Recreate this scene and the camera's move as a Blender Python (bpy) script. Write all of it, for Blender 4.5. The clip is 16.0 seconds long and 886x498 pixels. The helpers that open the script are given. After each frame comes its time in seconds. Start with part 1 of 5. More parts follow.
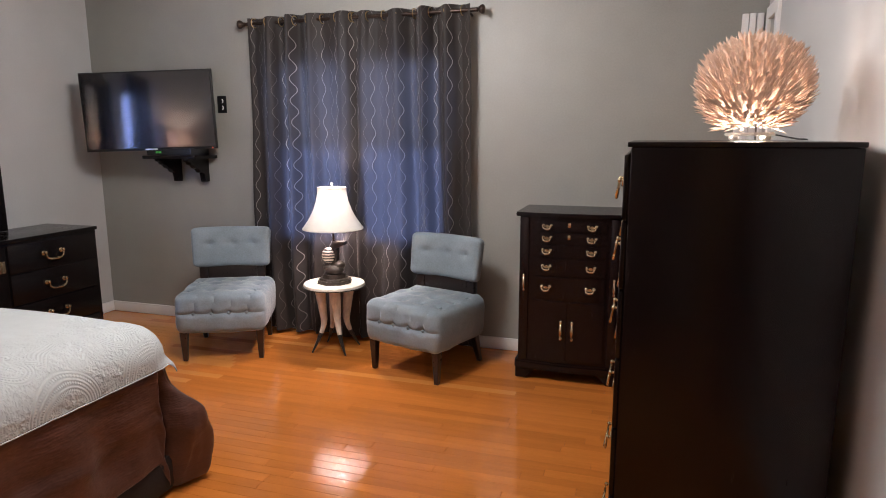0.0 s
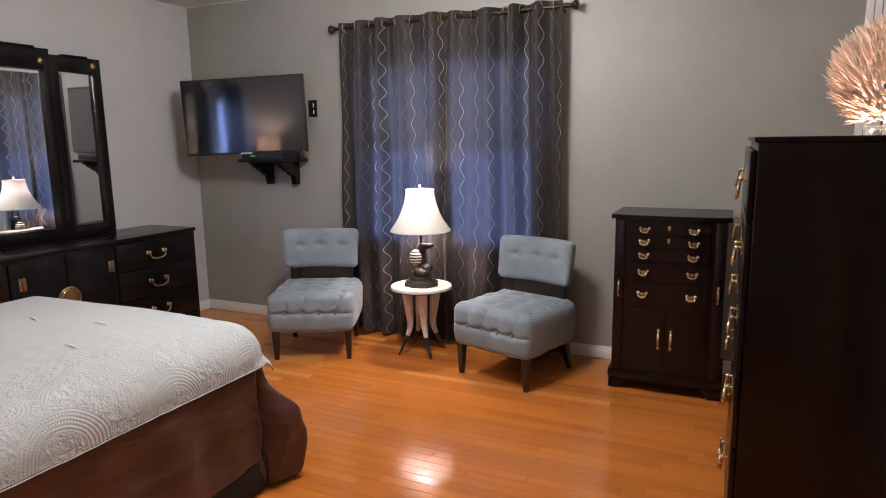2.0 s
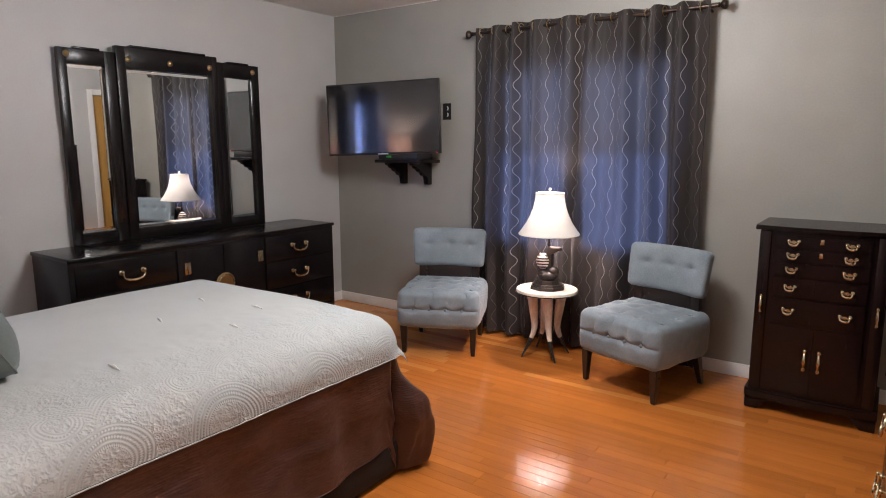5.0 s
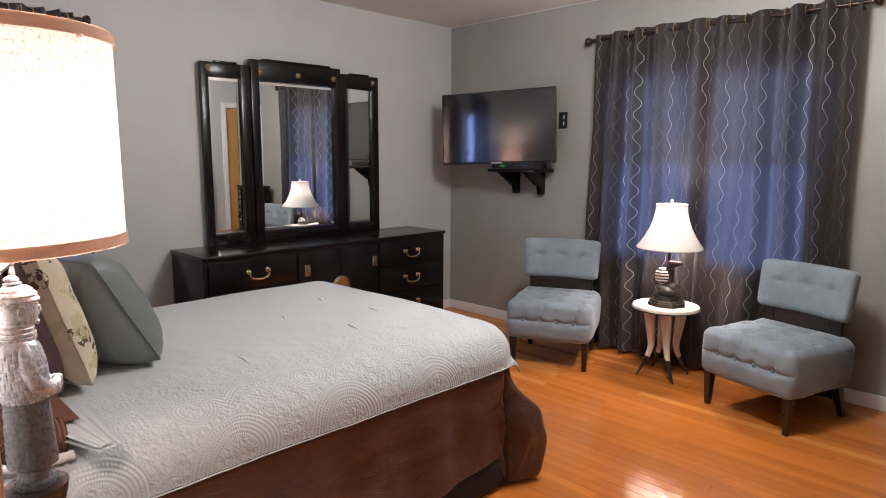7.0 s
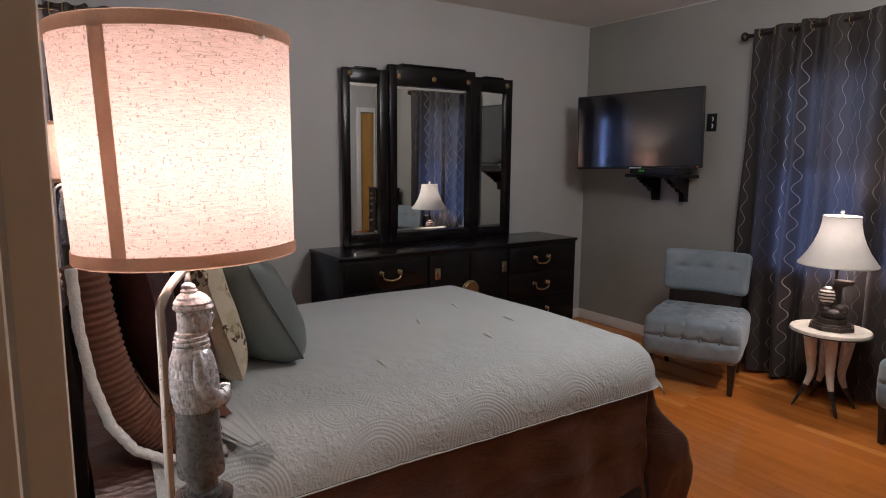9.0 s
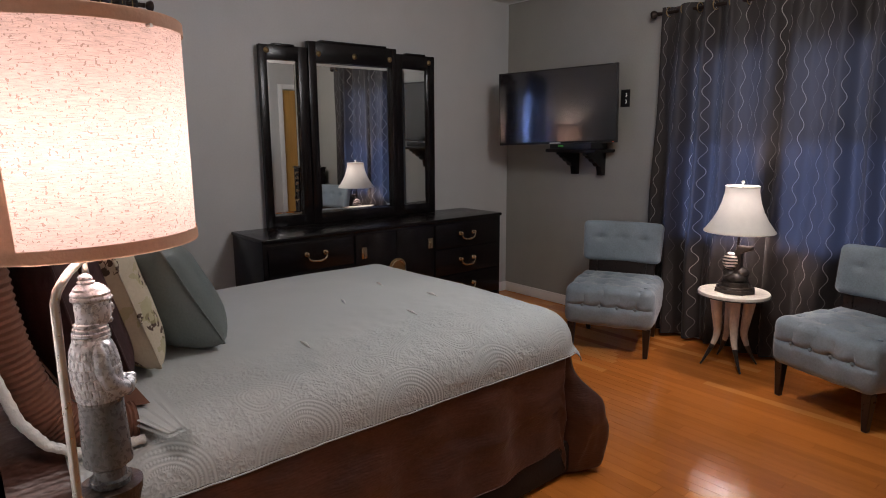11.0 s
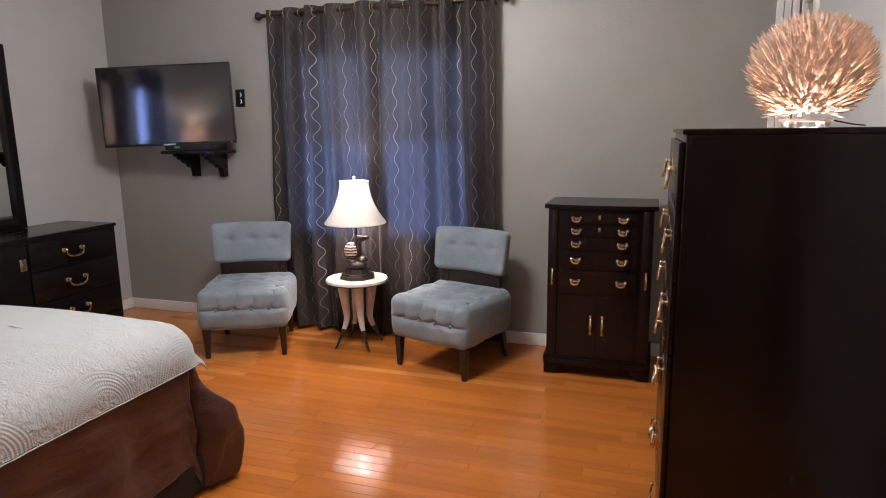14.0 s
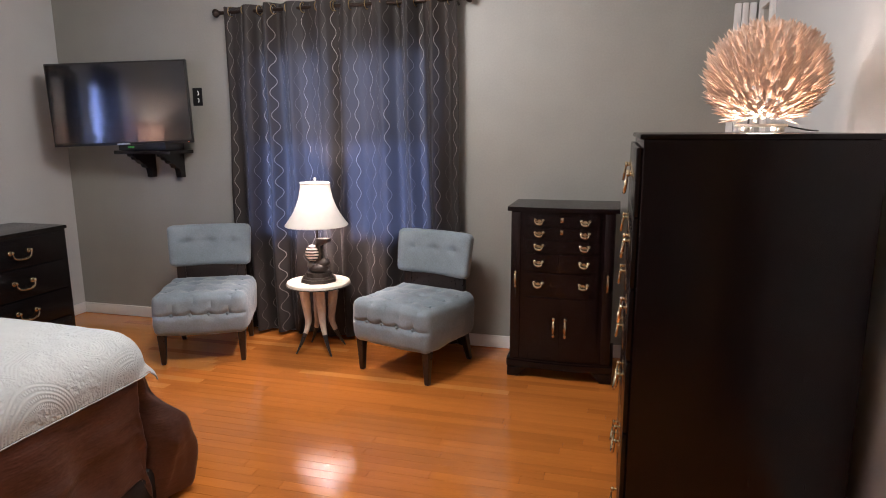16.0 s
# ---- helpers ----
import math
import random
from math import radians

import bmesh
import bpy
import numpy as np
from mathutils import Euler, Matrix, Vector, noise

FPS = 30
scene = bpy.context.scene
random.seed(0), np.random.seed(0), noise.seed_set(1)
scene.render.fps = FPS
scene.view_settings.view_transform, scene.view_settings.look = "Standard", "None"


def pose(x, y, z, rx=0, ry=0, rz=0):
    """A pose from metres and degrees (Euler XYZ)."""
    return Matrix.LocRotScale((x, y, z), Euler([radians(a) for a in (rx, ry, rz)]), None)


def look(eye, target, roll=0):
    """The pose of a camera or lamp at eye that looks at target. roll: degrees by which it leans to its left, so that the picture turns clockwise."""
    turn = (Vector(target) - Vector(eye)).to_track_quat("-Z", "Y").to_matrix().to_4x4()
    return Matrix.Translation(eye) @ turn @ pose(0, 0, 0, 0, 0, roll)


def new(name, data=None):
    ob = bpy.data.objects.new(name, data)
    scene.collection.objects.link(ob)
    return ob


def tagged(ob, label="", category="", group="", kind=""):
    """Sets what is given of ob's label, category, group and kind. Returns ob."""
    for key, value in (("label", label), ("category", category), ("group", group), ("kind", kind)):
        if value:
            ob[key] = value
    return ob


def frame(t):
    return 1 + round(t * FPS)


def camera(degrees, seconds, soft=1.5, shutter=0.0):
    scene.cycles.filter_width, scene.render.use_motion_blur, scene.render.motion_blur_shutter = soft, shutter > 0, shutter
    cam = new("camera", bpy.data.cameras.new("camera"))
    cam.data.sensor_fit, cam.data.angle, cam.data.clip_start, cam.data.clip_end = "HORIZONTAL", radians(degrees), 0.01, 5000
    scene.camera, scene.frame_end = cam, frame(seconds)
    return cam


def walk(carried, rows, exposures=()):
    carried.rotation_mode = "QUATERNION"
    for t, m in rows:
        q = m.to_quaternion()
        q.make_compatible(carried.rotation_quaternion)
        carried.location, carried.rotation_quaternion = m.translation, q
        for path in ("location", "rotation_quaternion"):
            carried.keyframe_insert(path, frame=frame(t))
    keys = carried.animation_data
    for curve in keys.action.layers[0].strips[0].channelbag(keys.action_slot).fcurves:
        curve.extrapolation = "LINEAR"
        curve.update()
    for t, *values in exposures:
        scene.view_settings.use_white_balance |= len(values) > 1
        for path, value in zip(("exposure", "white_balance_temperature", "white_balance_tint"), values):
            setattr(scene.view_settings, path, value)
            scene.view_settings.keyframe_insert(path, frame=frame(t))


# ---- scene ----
cam = camera(70.3, 16.0, soft=1.0)
PATH = [
    (0, (4.195, -4.035, 1.427), (3.594, -2.159, 1.076), -0.1),
    (0.5, (4.171, -4.014, 1.432), (3.55, -2.145, 1.081), -0.1),
    (1, (4.151, -4.005, 1.431), (3.471, -2.157, 1.081), -0.5),
    (1.5, (4.136, -4.008, 1.415), (3.378, -2.189, 1.074), -0.7),
    (2, (4.096, -3.997, 1.413), (3.271, -2.207, 1.074), -0.8),
    (2.5, (4.075, -4.01, 1.409), (3.191, -2.248, 1.073), -0.6),
    (3, (4.061, -4.027, 1.404), (3.126, -2.291, 1.071), -0.4),
    (3.5, (4.066, -4.038, 1.392), (3.076, -2.331, 1.064), -0.4),
    (6, (4.052, -4.088, 1.439), (2.791, -2.571, 1.107), 0.1),
    (6.5, (4.041, -4.087, 1.437), (2.713, -2.627, 1.116), 0.1),
    (7, (4.003, -4.09, 1.398), (2.603, -2.693, 1.104), 0.2),
    (7.5, (3.909, -4.090, 1.397), (2.4545, -2.7465, 1.113), 0.5),
    (8, (3.861, -4.094, 1.39), (2.339, -2.827, 1.113), 0.7),
    (8.2, (3.874, -4.105, 1.389), (2.337, -2.851, 1.134), 0.6),
    (8.5, (3.889, -4.101, 1.397), (2.280, -2.945, 1.12), 0.3),
    (8.7, (3.888, -4.097, 1.4), (2.247, -2.988, 1.12), 0.6),
    (10.8, (3.914, -4.077, 1.407), (2.342, -2.893, 1.05), -0.4),
    (11, (3.939, -4.078, 1.413), (2.436, -2.808, 1.054), -0.3),
    (11.5, (3.960, -4.055, 1.424), (2.633, -2.560, 1.066), -0.2),
    (12, (4.033, -4.001, 1.427), (2.931, -2.371, 1.069), -0.1),
    (12.5, (4.03, -3.992, 1.429), (3.115, -2.25, 1.072), -0.1),
    (13, (4.030, -3.984, 1.417), (3.243, -2.179, 1.063), -0.6),
    (13.5, (4.088, -3.969, 1.411), (3.373, -2.137, 1.05), -0.8),
    (14, (4.069, -4.002, 1.416), (3.447, -2.138, 1.046), -0.7),
    (14.5, (4.054, -4.009, 1.418), (3.495, -2.124, 1.048), -0.4),
    (15, (4.082, -3.983, 1.42), (3.536, -2.096, 1.049), -0.4),
    (15.5, (4.086, -3.965, 1.428), (3.551, -2.075, 1.053), -0.5),
    (16, (4.088, -3.952, 1.426), (3.562, -2.058, 1.054), -0.3),
]
EXPOSURE = [(0, -0.08), (3.5, -0.10), (6, -0.03), (7, 0.0), (7.5, -0.22), (8, -0.58), (8.5, -0.90), (8.7, -1.05), (10.8, -1.15), (11, -1.05), (11.5, -0.9), (12, -0.38), (12.5, -0.15), (13, -0.10), (14.5, -0.12), (16, -0.12)]
walk(cam, [(t, look(eye, target, roll)) for t, eye, target, roll in PATH], EXPOSURE)

# ---- light ----
world = bpy.data.worlds.new("sky")
scene.world = world
world.use_nodes = True
wn = world.node_tree
sky = wn.nodes.new("ShaderNodeTexSky")
sky.sky_type = "NISHITA"
sky.sun_disc = False
sky.sun_elevation, sky.sun_rotation = radians(6), radians(200)
wn.links.new(sky.outputs[0], wn.nodes["Background"].inputs[0])
wn.nodes["Background"].inputs[1].default_value = 0.05


def lamp(name, kind, m, energy, color, size=0.05, size_y=None, spread=180):
    d = bpy.data.lights.new(name, kind)
    d.energy, d.color = energy, color
    if kind == "AREA":
        d.shape, d.size, d.size_y = "RECTANGLE", size, size_y or size
        d.spread = radians(spread)
    else:
        d.shadow_soft_size = size
    ob = new(name, d)
    ob.matrix_world = m
    return ob


WARM, SOFT = (1.0, 0.78, 0.66), (1.0, 0.88, 0.79)
CLEAR = (1.0, 0.968, 0.985)
# unseen ceiling source, assumed here to give the room its general light
lamp("assumed_ceiling_bulb", "POINT", pose(2.72, -1.75, 2.33), 122, CLEAR, 0.25)
lamp("bulb_bedside_near", "POINT", pose(3.040, -3.919, 1.395), 25, (1.0, 0.87, 0.85), 0.05)
lamp("bulb_bedside_far", "POINT", pose(0.42, -3.90, 1.44), 24, WARM, 0.05)
lamp("bulb_table_lamp", "POINT", pose(2.252, -0.345, 0.99), 27, (1.0, 0.83, 0.84), 0.05)
lamp("bulb_coral_lamp", "POINT", pose(4.505, -1.79, 1.485), 8.5, (1.0, 0.83, 0.76), 0.04)
lamp("daylight_back", "AREA", pose(2.31, 0.001, 1.64, -90, 0, 0), 10, (0.46, 0.58, 1.0), 1.20, 0.54, 150)
lamp("daylight_back_low", "AREA", pose(2.31, 0.001, 1.04, -90, 0, 0), 19, (0.34, 0.47, 1.0), 1.20, 0.63, 100)
lamp("daylight_side", "AREA", pose(-0.10, -3.43, 1.38, 90, 0, -90), 65, (0.27, 0.42, 1.0), 0.78, 1.18)

# ---- materials ----


def srgb(r, g, b):
    return tuple((c / 255 / 12.92) if c / 255 <= 0.04045 else ((c / 255 + 0.055) / 1.055) ** 2.4 for c in (r, g, b)) + (1.0,)


class Mat:
    """A procedural material with a small node builder."""

    def __init__(self, name, color, rough=0.5, metal=0.0, vary=0.12, scale=(6.0, 60.0), bump=0.1, bump_scale=None, coat=0.0, stretch=(1, 1, 1), per_object=0.0, spec=0.5):
        self.m = bpy.data.materials.new(name)
        self.m.use_nodes = True
        self.t = self.m.node_tree
        self.b = self.t.nodes["Principled BSDF"]
        self.b.inputs["Roughness"].default_value = rough
        self.b.inputs["Metallic"].default_value = metal
        self.b.inputs["Coat Weight"].default_value = coat
        self.b.inputs["Coat Roughness"].default_value = 0.08
        self.b.inputs["Specular IOR Level"].default_value = spec
        co = self.node("ShaderNodeTexCoord")
        mp = self.node("ShaderNodeMapping")
        mp.inputs["Scale"].default_value = stretch
        self.link(co.outputs["Object"], mp.inputs[0])
        self.co = mp.outputs[0]
        n1, n2 = self.noise(scale[0], 3), self.noise(scale[1], 4)
        mix = self.math("ADD", self.math("MULTIPLY", n1, 0.6), self.math("MULTIPLY", n2, 0.4))
        if per_object:
            oi = self.node("ShaderNodeObjectInfo")
            mix = self.math("ADD", self.math("MULTIPLY", mix, 1 - per_object), self.math("MULTIPLY", oi.outputs["Random"], per_object))
        self.mix = mix
        ramp = self.node("ShaderNodeValToRGB")
        ramp.color_ramp.elements[0].position, ramp.color_ramp.elements[1].position = 0.25, 0.75
        ramp.color_ramp.elements[0].color = tuple(c * (1 - vary) for c in color[:3]) + (1,)
        ramp.color_ramp.elements[1].color = tuple(min(1, c * (1 + vary)) for c in color[:3]) + (1,)
        self.link(mix, ramp.inputs[0])
        self.color = ramp.outputs[0]
        self.link(self.color, self.b.inputs["Base Color"])
        rr = self.math("ADD", self.math("MULTIPLY", n2, 0.16), rough - 0.08)
        self.link(rr, self.b.inputs["Roughness"])
        self.height = None
        if bump:
            self.relief(self.noise(bump_scale or scale[1], 4), bump)

    def node(self, kind):
        return self.t.nodes.new(kind)

    def link(self, a, b):
        self.t.links.new(a, b)

    def noise(self, scale, detail=3, co=None):
        n = self.node("ShaderNodeTexNoise")
        n.inputs["Scale"].default_value, n.inputs["Detail"].default_value = scale, detail
        self.link(co or self.co, n.inputs["Vector"])
        return n.outputs[0]

    def math(self, op, a, b=0.0, c=0.0):
        n = self.node("ShaderNodeMath")
        n.operation = op
        for s, v in zip(n.inputs, (a, b, c)):
            if isinstance(v, (int, float)):
                s.default_value = v
            else:
                self.link(v, s)
        return n.outputs[0]

    def relief(self, value, strength, distance=0.01):
        bp = self.node("ShaderNodeBump")
        bp.inputs["Strength"].default_value, bp.inputs["Distance"].default_value = strength, distance
        self.link(value, bp.inputs["Height"])
        if self.height:
            self.link(self.height, bp.inputs["Normal"])
        self.height = bp.outputs[0]
        self.link(self.height, self.b.inputs["Normal"])

    def blend(self, fac, color):
        """Lays a colour over the base colour where fac is 1."""
        n = self.node("ShaderNodeMix")
        n.data_type = "RGBA"
        self.link(fac, n.inputs[0])
        self.link(self.color, n.inputs[6])
        n.inputs[7].default_value = color
        self.color = n.outputs[2]
        self.link(self.color, self.b.inputs["Base Color"])

    def see_through(self, amount, color=None):
        """Mixes in light that passes through thin cloth or paper."""
        tr, mx = self.node("ShaderNodeBsdfTranslucent"), self.node("ShaderNodeMixShader")
        self.link(color or self.color, tr.inputs[0])
        mx.inputs[0].default_value = amount
        self.link(self.b.outputs[0], mx.inputs[1])
        self.link(tr.outputs[0], mx.inputs[2])
        self.link(mx.outputs[0], self.t.nodes["Material Output"].inputs[0])
        return self

    def uv(self):
        n, s = self.node("ShaderNodeUVMap"), self.node("ShaderNodeSeparateXYZ")
        self.link(n.outputs[0], s.inputs[0])
        return s.outputs[0], s.outputs[1]


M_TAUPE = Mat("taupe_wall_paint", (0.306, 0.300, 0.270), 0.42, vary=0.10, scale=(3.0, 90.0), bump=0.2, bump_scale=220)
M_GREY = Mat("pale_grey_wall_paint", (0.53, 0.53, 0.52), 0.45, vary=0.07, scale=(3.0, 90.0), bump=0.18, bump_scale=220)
M_CEIL = Mat("ceiling_paint", (0.74, 0.73, 0.70), 0.7, vary=0.05, scale=(3.0, 90.0), bump=0.2, bump_scale=150)
M_TRIM = Mat("white_trim_paint", (0.82, 0.81, 0.79), 0.35, vary=0.05, scale=(4.0, 60.0), bump=0.05)
M_TAN = Mat("tan_trim_paint", (0.76, 0.67, 0.55), 0.4, vary=0.08, scale=(4.0, 60.0), bump=0.05)
M_OAK = Mat("golden_oak_door", (0.50, 0.27, 0.07), 0.35, vary=0.25, scale=(3.0, 26.0), stretch=(8, 8, 0.7), bump=0.1)
M_FLOOR = Mat("orange_oak_strip", (0.52, 0.166, 0.030), 0.105, vary=0.24, scale=(2.0, 30.0), stretch=(0.5, 9, 1), bump=0.03, coat=0.42, per_object=0.26)
M_FLOOR.relief(M_FLOOR.noise(1.6, 1), 0.10, 0.006)
_strip = M_FLOOR.node("ShaderNodeObjectInfo")
M_FLOOR.blend(M_FLOOR.math("MULTIPLY", M_FLOOR.math("GREATER_THAN", _strip.outputs["Random"], 0.92), 0.45), (0.70, 0.31, 0.08, 1))
M_FLOOR.b.inputs["Coat Weight"].default_value = 0.24
M_FLOOR.b.inputs["Coat Roughness"].default_value = 0.03
M_GAP = Mat("floor_joint", (0.34, 0.11, 0.022), 0.6)
M_DARK = Mat("black_lacquered_wood", (0.008, 0.006, 0.006), 0.20, vary=0.35, scale=(3.0, 30.0), stretch=(1, 1, 8), bump=0.03, coat=0.0, spec=0.3)
M_MAHOG = Mat("dark_mahogany", (0.0085, 0.0040, 0.0044), 0.24, vary=0.5, scale=(1.2, 22.0), stretch=(5, 5, 0.5), bump=0.015, coat=0.0, spec=0.32)
M_LEG = Mat("espresso_wood", (0.016, 0.009, 0.007), 0.3, vary=0.3, bump=0.02)
M_BRASS = Mat("polished_brass", (0.66, 0.55, 0.36), 0.25, metal=1.0, vary=0.12, scale=(20, 120), bump=0.02)
M_DULLBRASS = Mat("aged_brass", (0.42, 0.31, 0.15), 0.35, metal=1.0, vary=0.2, scale=(20, 120), bump=0.02)
M_STEEL = Mat("brushed_silver", (0.72, 0.71, 0.68), 0.3, metal=1.0, vary=0.06, scale=(20, 200), bump=0.02)
M_BRONZE = Mat("dark_bronze", (0.05, 0.035, 0.028), 0.32, metal=0.8, vary=0.2, scale=(20, 120), bump=0.03)
M_PLASTIC = Mat("black_plastic", (0.010, 0.010, 0.011), 0.35, vary=0.1, bump=0.03)
M_SCREEN = Mat("switched_off_screen", (0.006, 0.006, 0.008), 0.12, vary=0.05, bump=0.0, coat=0.5, spec=1.0)
M_SCREEN.t.links.remove(M_SCREEN.b.inputs["Roughness"].links[0])
M_SCREEN.b.inputs["Roughness"].default_value = 0.085
M_MIRROR = Mat("mirror_glass", (0.86, 0.88, 0.87), 0.08, metal=1.0, vary=0.01, bump=0.0)
M_MIRROR.b.inputs["Roughness"].links and M_MIRROR.t.links.remove(M_MIRROR.b.inputs["Roughness"].links[0])
M_MIRROR.b.inputs["Roughness"].default_value = 0.015
M_VELVET = Mat("blue_grey_velvet", (0.198, 0.240, 0.266), 0.85, vary=0.36, scale=(5.0, 120.0), bump=0.15, bump_scale=300)
M_VELVET.b.inputs["Sheen Weight"].default_value = 0.35
M_VELVET.b.inputs["Sheen Roughness"].default_value = 0.4
M_BONE = Mat("bone_mosaic", (0.74, 0.68, 0.58), 0.35, vary=0.28, scale=(25.0, 80.0), bump=0.1)
M_HORN = Mat("cream_horn", (0.60, 0.52, 0.42), 0.4, vary=0.5, scale=(14.0, 60.0), stretch=(1, 1, 0.4), bump=0.15)
M_HORNTIP = Mat("dark_horn_tip", (0.018, 0.014, 0.012), 0.3, vary=0.4, bump=0.05)
M_CARVED = Mat("dark_carved_resin", (0.030, 0.020, 0.015), 0.4, vary=0.5, scale=(20, 90), bump=0.3)
M_PALEWOOD = Mat("carved_pale_wood", (0.88, 0.68, 0.56), 0.6, vary=0.22, scale=(20, 90), bump=0.15).see_through(0.22)
M_BROWN = Mat("brown_satin", (0.070, 0.027, 0.018), 0.40, vary=0.45, scale=(9.0, 110.0), stretch=(1, 0.5, 1.3), bump=0.0)
M_BROWN.b.inputs["Sheen Weight"].default_value = 0.04
M_PLUM = Mat("plum_brown_velvet", (0.042, 0.015, 0.015), 0.45, vary=0.4, scale=(8.0, 90.0), bump=0.15)
M_PLUM.relief(M_PLUM.noise(7.0, 3), 0.6, 0.03)
M_SAGE = Mat("sage_satin", (0.135, 0.160, 0.155), 0.42, vary=0.15, scale=(5.0, 120.0), bump=0.1)
M_UNDERBED = Mat("black_under_bed", (0.010, 0.007, 0.006), 0.8, vary=0.3, scale=(8.0, 90.0), bump=0.1)
M_RUST = Mat("rust_corduroy", (0.135, 0.053, 0.030), 0.8, vary=0.3, scale=(7.0, 120.0), bump=0.1)
M_WHITECLOTH = Mat("white_cotton", (0.72, 0.72, 0.69), 0.8, vary=0.1, scale=(20, 160), bump=0.5, bump_scale=120)
M_STATUE = Mat("pewter_grey_resin", (0.54, 0.57, 0.61), 0.28, metal=0.40, vary=0.25, scale=(25, 90), bump=0.12, bump_scale=90)
M_GLASS = Mat("window_glass", (0.9, 0.95, 1.0), 0.03, vary=0.0, bump=0.0)
M_GLASS.b.inputs["Transmission Weight"].default_value = 1.0
M_GREEN = Mat("lit_green_digits", (0.1, 0.6, 0.1), 0.5, bump=0.0)
M_GREEN.b.inputs["Emission Color"].default_value = (0.15, 1.0, 0.2, 1)
M_GREEN.b.inputs["Emission Strength"].default_value = 0.05
M_RED = Mat("lit_red_dot", (0.6, 0.1, 0.05), 0.5, bump=0.0)
M_RED.b.inputs["Emission Color"].default_value = (1.0, 0.12, 0.05, 1)
M_RED.b.inputs["Emission Strength"].default_value = 2.0
M_BULB = Mat("glowing_bulb", (1, 1, 1), 0.5, bump=0.0)
M_BULB.b.inputs["Emission Color"].default_value = (1.0, 0.85, 0.65, 1)
M_BULB.b.inputs["Emission Strength"].default_value = 12.0

# shades: thin cloth lit from within
M_LINEN = Mat("oatmeal_linen_shade", (0.72, 0.53, 0.47), 0.85, vary=0.22, scale=(60.0, 160.0), stretch=(1, 1, 5), bump=0.3)
for _st in ((70, 70, 420), (300, 300, 60)):
    _lm = M_LINEN.node("ShaderNodeMapping")
    _lm.inputs["Scale"].default_value = _st
    M_LINEN.link(M_LINEN.co, _lm.inputs[0])
    M_LINEN.blend(M_LINEN.math("MULTIPLY", M_LINEN.math("GREATER_THAN", M_LINEN.noise(1.0, 1, _lm.outputs[0]), 0.66), 0.70), (0.30, 0.18, 0.14, 1))
M_LINEN.see_through(0.14)
M_SILK = Mat("ivory_pleated_shade", (0.82, 0.78, 0.70), 0.8, vary=0.05, scale=(30.0, 200.0), bump=0.1).see_through(0.028)
M_BAND = Mat("shade_binding", (0.52, 0.36, 0.26), 0.8, vary=0.1, scale=(40, 200), bump=0.2).see_through(0.2)

# curtain cloth: dark brown with two facing sets of stitched waves
M_CURTAIN = Mat("brown_curtain_with_waves", (0.035, 0.027, 0.023), 0.62, vary=0.18, scale=(12.0, 260.0), stretch=(1, 1, 0.5), bump=0.12, bump_scale=300)
M_CURTAIN.b.inputs["Sheen Weight"].default_value = 0.12
_u, _v = M_CURTAIN.uv()


def _wave_lines(m, offset, sign, pitch, width):
    w = m.math("MULTIPLY", m.math("SINE", m.math("MULTIPLY", _v, 2 * math.pi / 0.148)), 0.0175 * sign)
    f = m.math("FRACT", m.math("DIVIDE", m.math("ADD", m.math("ADD", _u, w), offset), pitch))
    return m.math("LESS_THAN", m.math("ABSOLUTE", m.math("SUBTRACT", f, 0.5)), width / pitch)


_l1 = _wave_lines(M_CURTAIN, 0.0, 1, 0.152, 0.0024)
_l2 = _wave_lines(M_CURTAIN, 0.070, -1, 0.152, 0.0014)
_cc = M_CURTAIN.node("ShaderNodeCombineXYZ")
M_CURTAIN.link(M_CURTAIN.math("MULTIPLY", _u, 6.0), _cc.inputs[0])
M_CURTAIN.link(M_CURTAIN.math("MULTIPLY", _v, 1.2), _cc.inputs[1])
_worn = M_CURTAIN.math("MULTIPLY", M_CURTAIN.math("SUBTRACT", M_CURTAIN.noise(1.0, 1, _cc.outputs[0]), 0.22), 1.9)
_stitch = M_CURTAIN.math("MULTIPLY", M_CURTAIN.math("MINIMUM", M_CURTAIN.math("ADD", _l1, M_CURTAIN.math("MULTIPLY", _l2, 0.5)), 1.0), _worn)
_stitch = M_CURTAIN.math("MAXIMUM", M_CURTAIN.math("MINIMUM", _stitch, 1.0), 0.0)
M_CURTAIN.blend(_stitch, (0.78, 0.74, 0.70, 1))
M_CURTAIN.relief(_stitch, 0.4, 0.002)
_thin = M_CURTAIN.node("ShaderNodeMix")
_thin.data_type = "RGBA"
M_CURTAIN.link(_stitch, _thin.inputs[0])
_thin.inputs[6].default_value, _thin.inputs[7].default_value = (0.072, 0.070, 0.074, 1), (0.012, 0.012, 0.013, 1)
M_CURTAIN.see_through(0.42, _thin.outputs[2])

# quilt: scalloped border of beaded arcs with leafy scrolls between them
M_QUILT = Mat("pale_grey_matelasse", (0.46, 0.49, 0.485), 0.78, vary=0.06, scale=(5.0, 120.0), bump=0.0)
_qm = M_QUILT.math
_qu, _qv = M_QUILT.uv()
_wob = _qm("MULTIPLY", _qm("SUBTRACT", M_QUILT.noise(3.0, 2), 0.5), 0.10)
_cb = M_QUILT.node("ShaderNodeCombineXYZ")
M_QUILT.link(_qm("ADD", _qu, _wob), _cb.inputs[0])
M_QUILT.link(_qm("SUBTRACT", _qv, _wob), _cb.inputs[1])


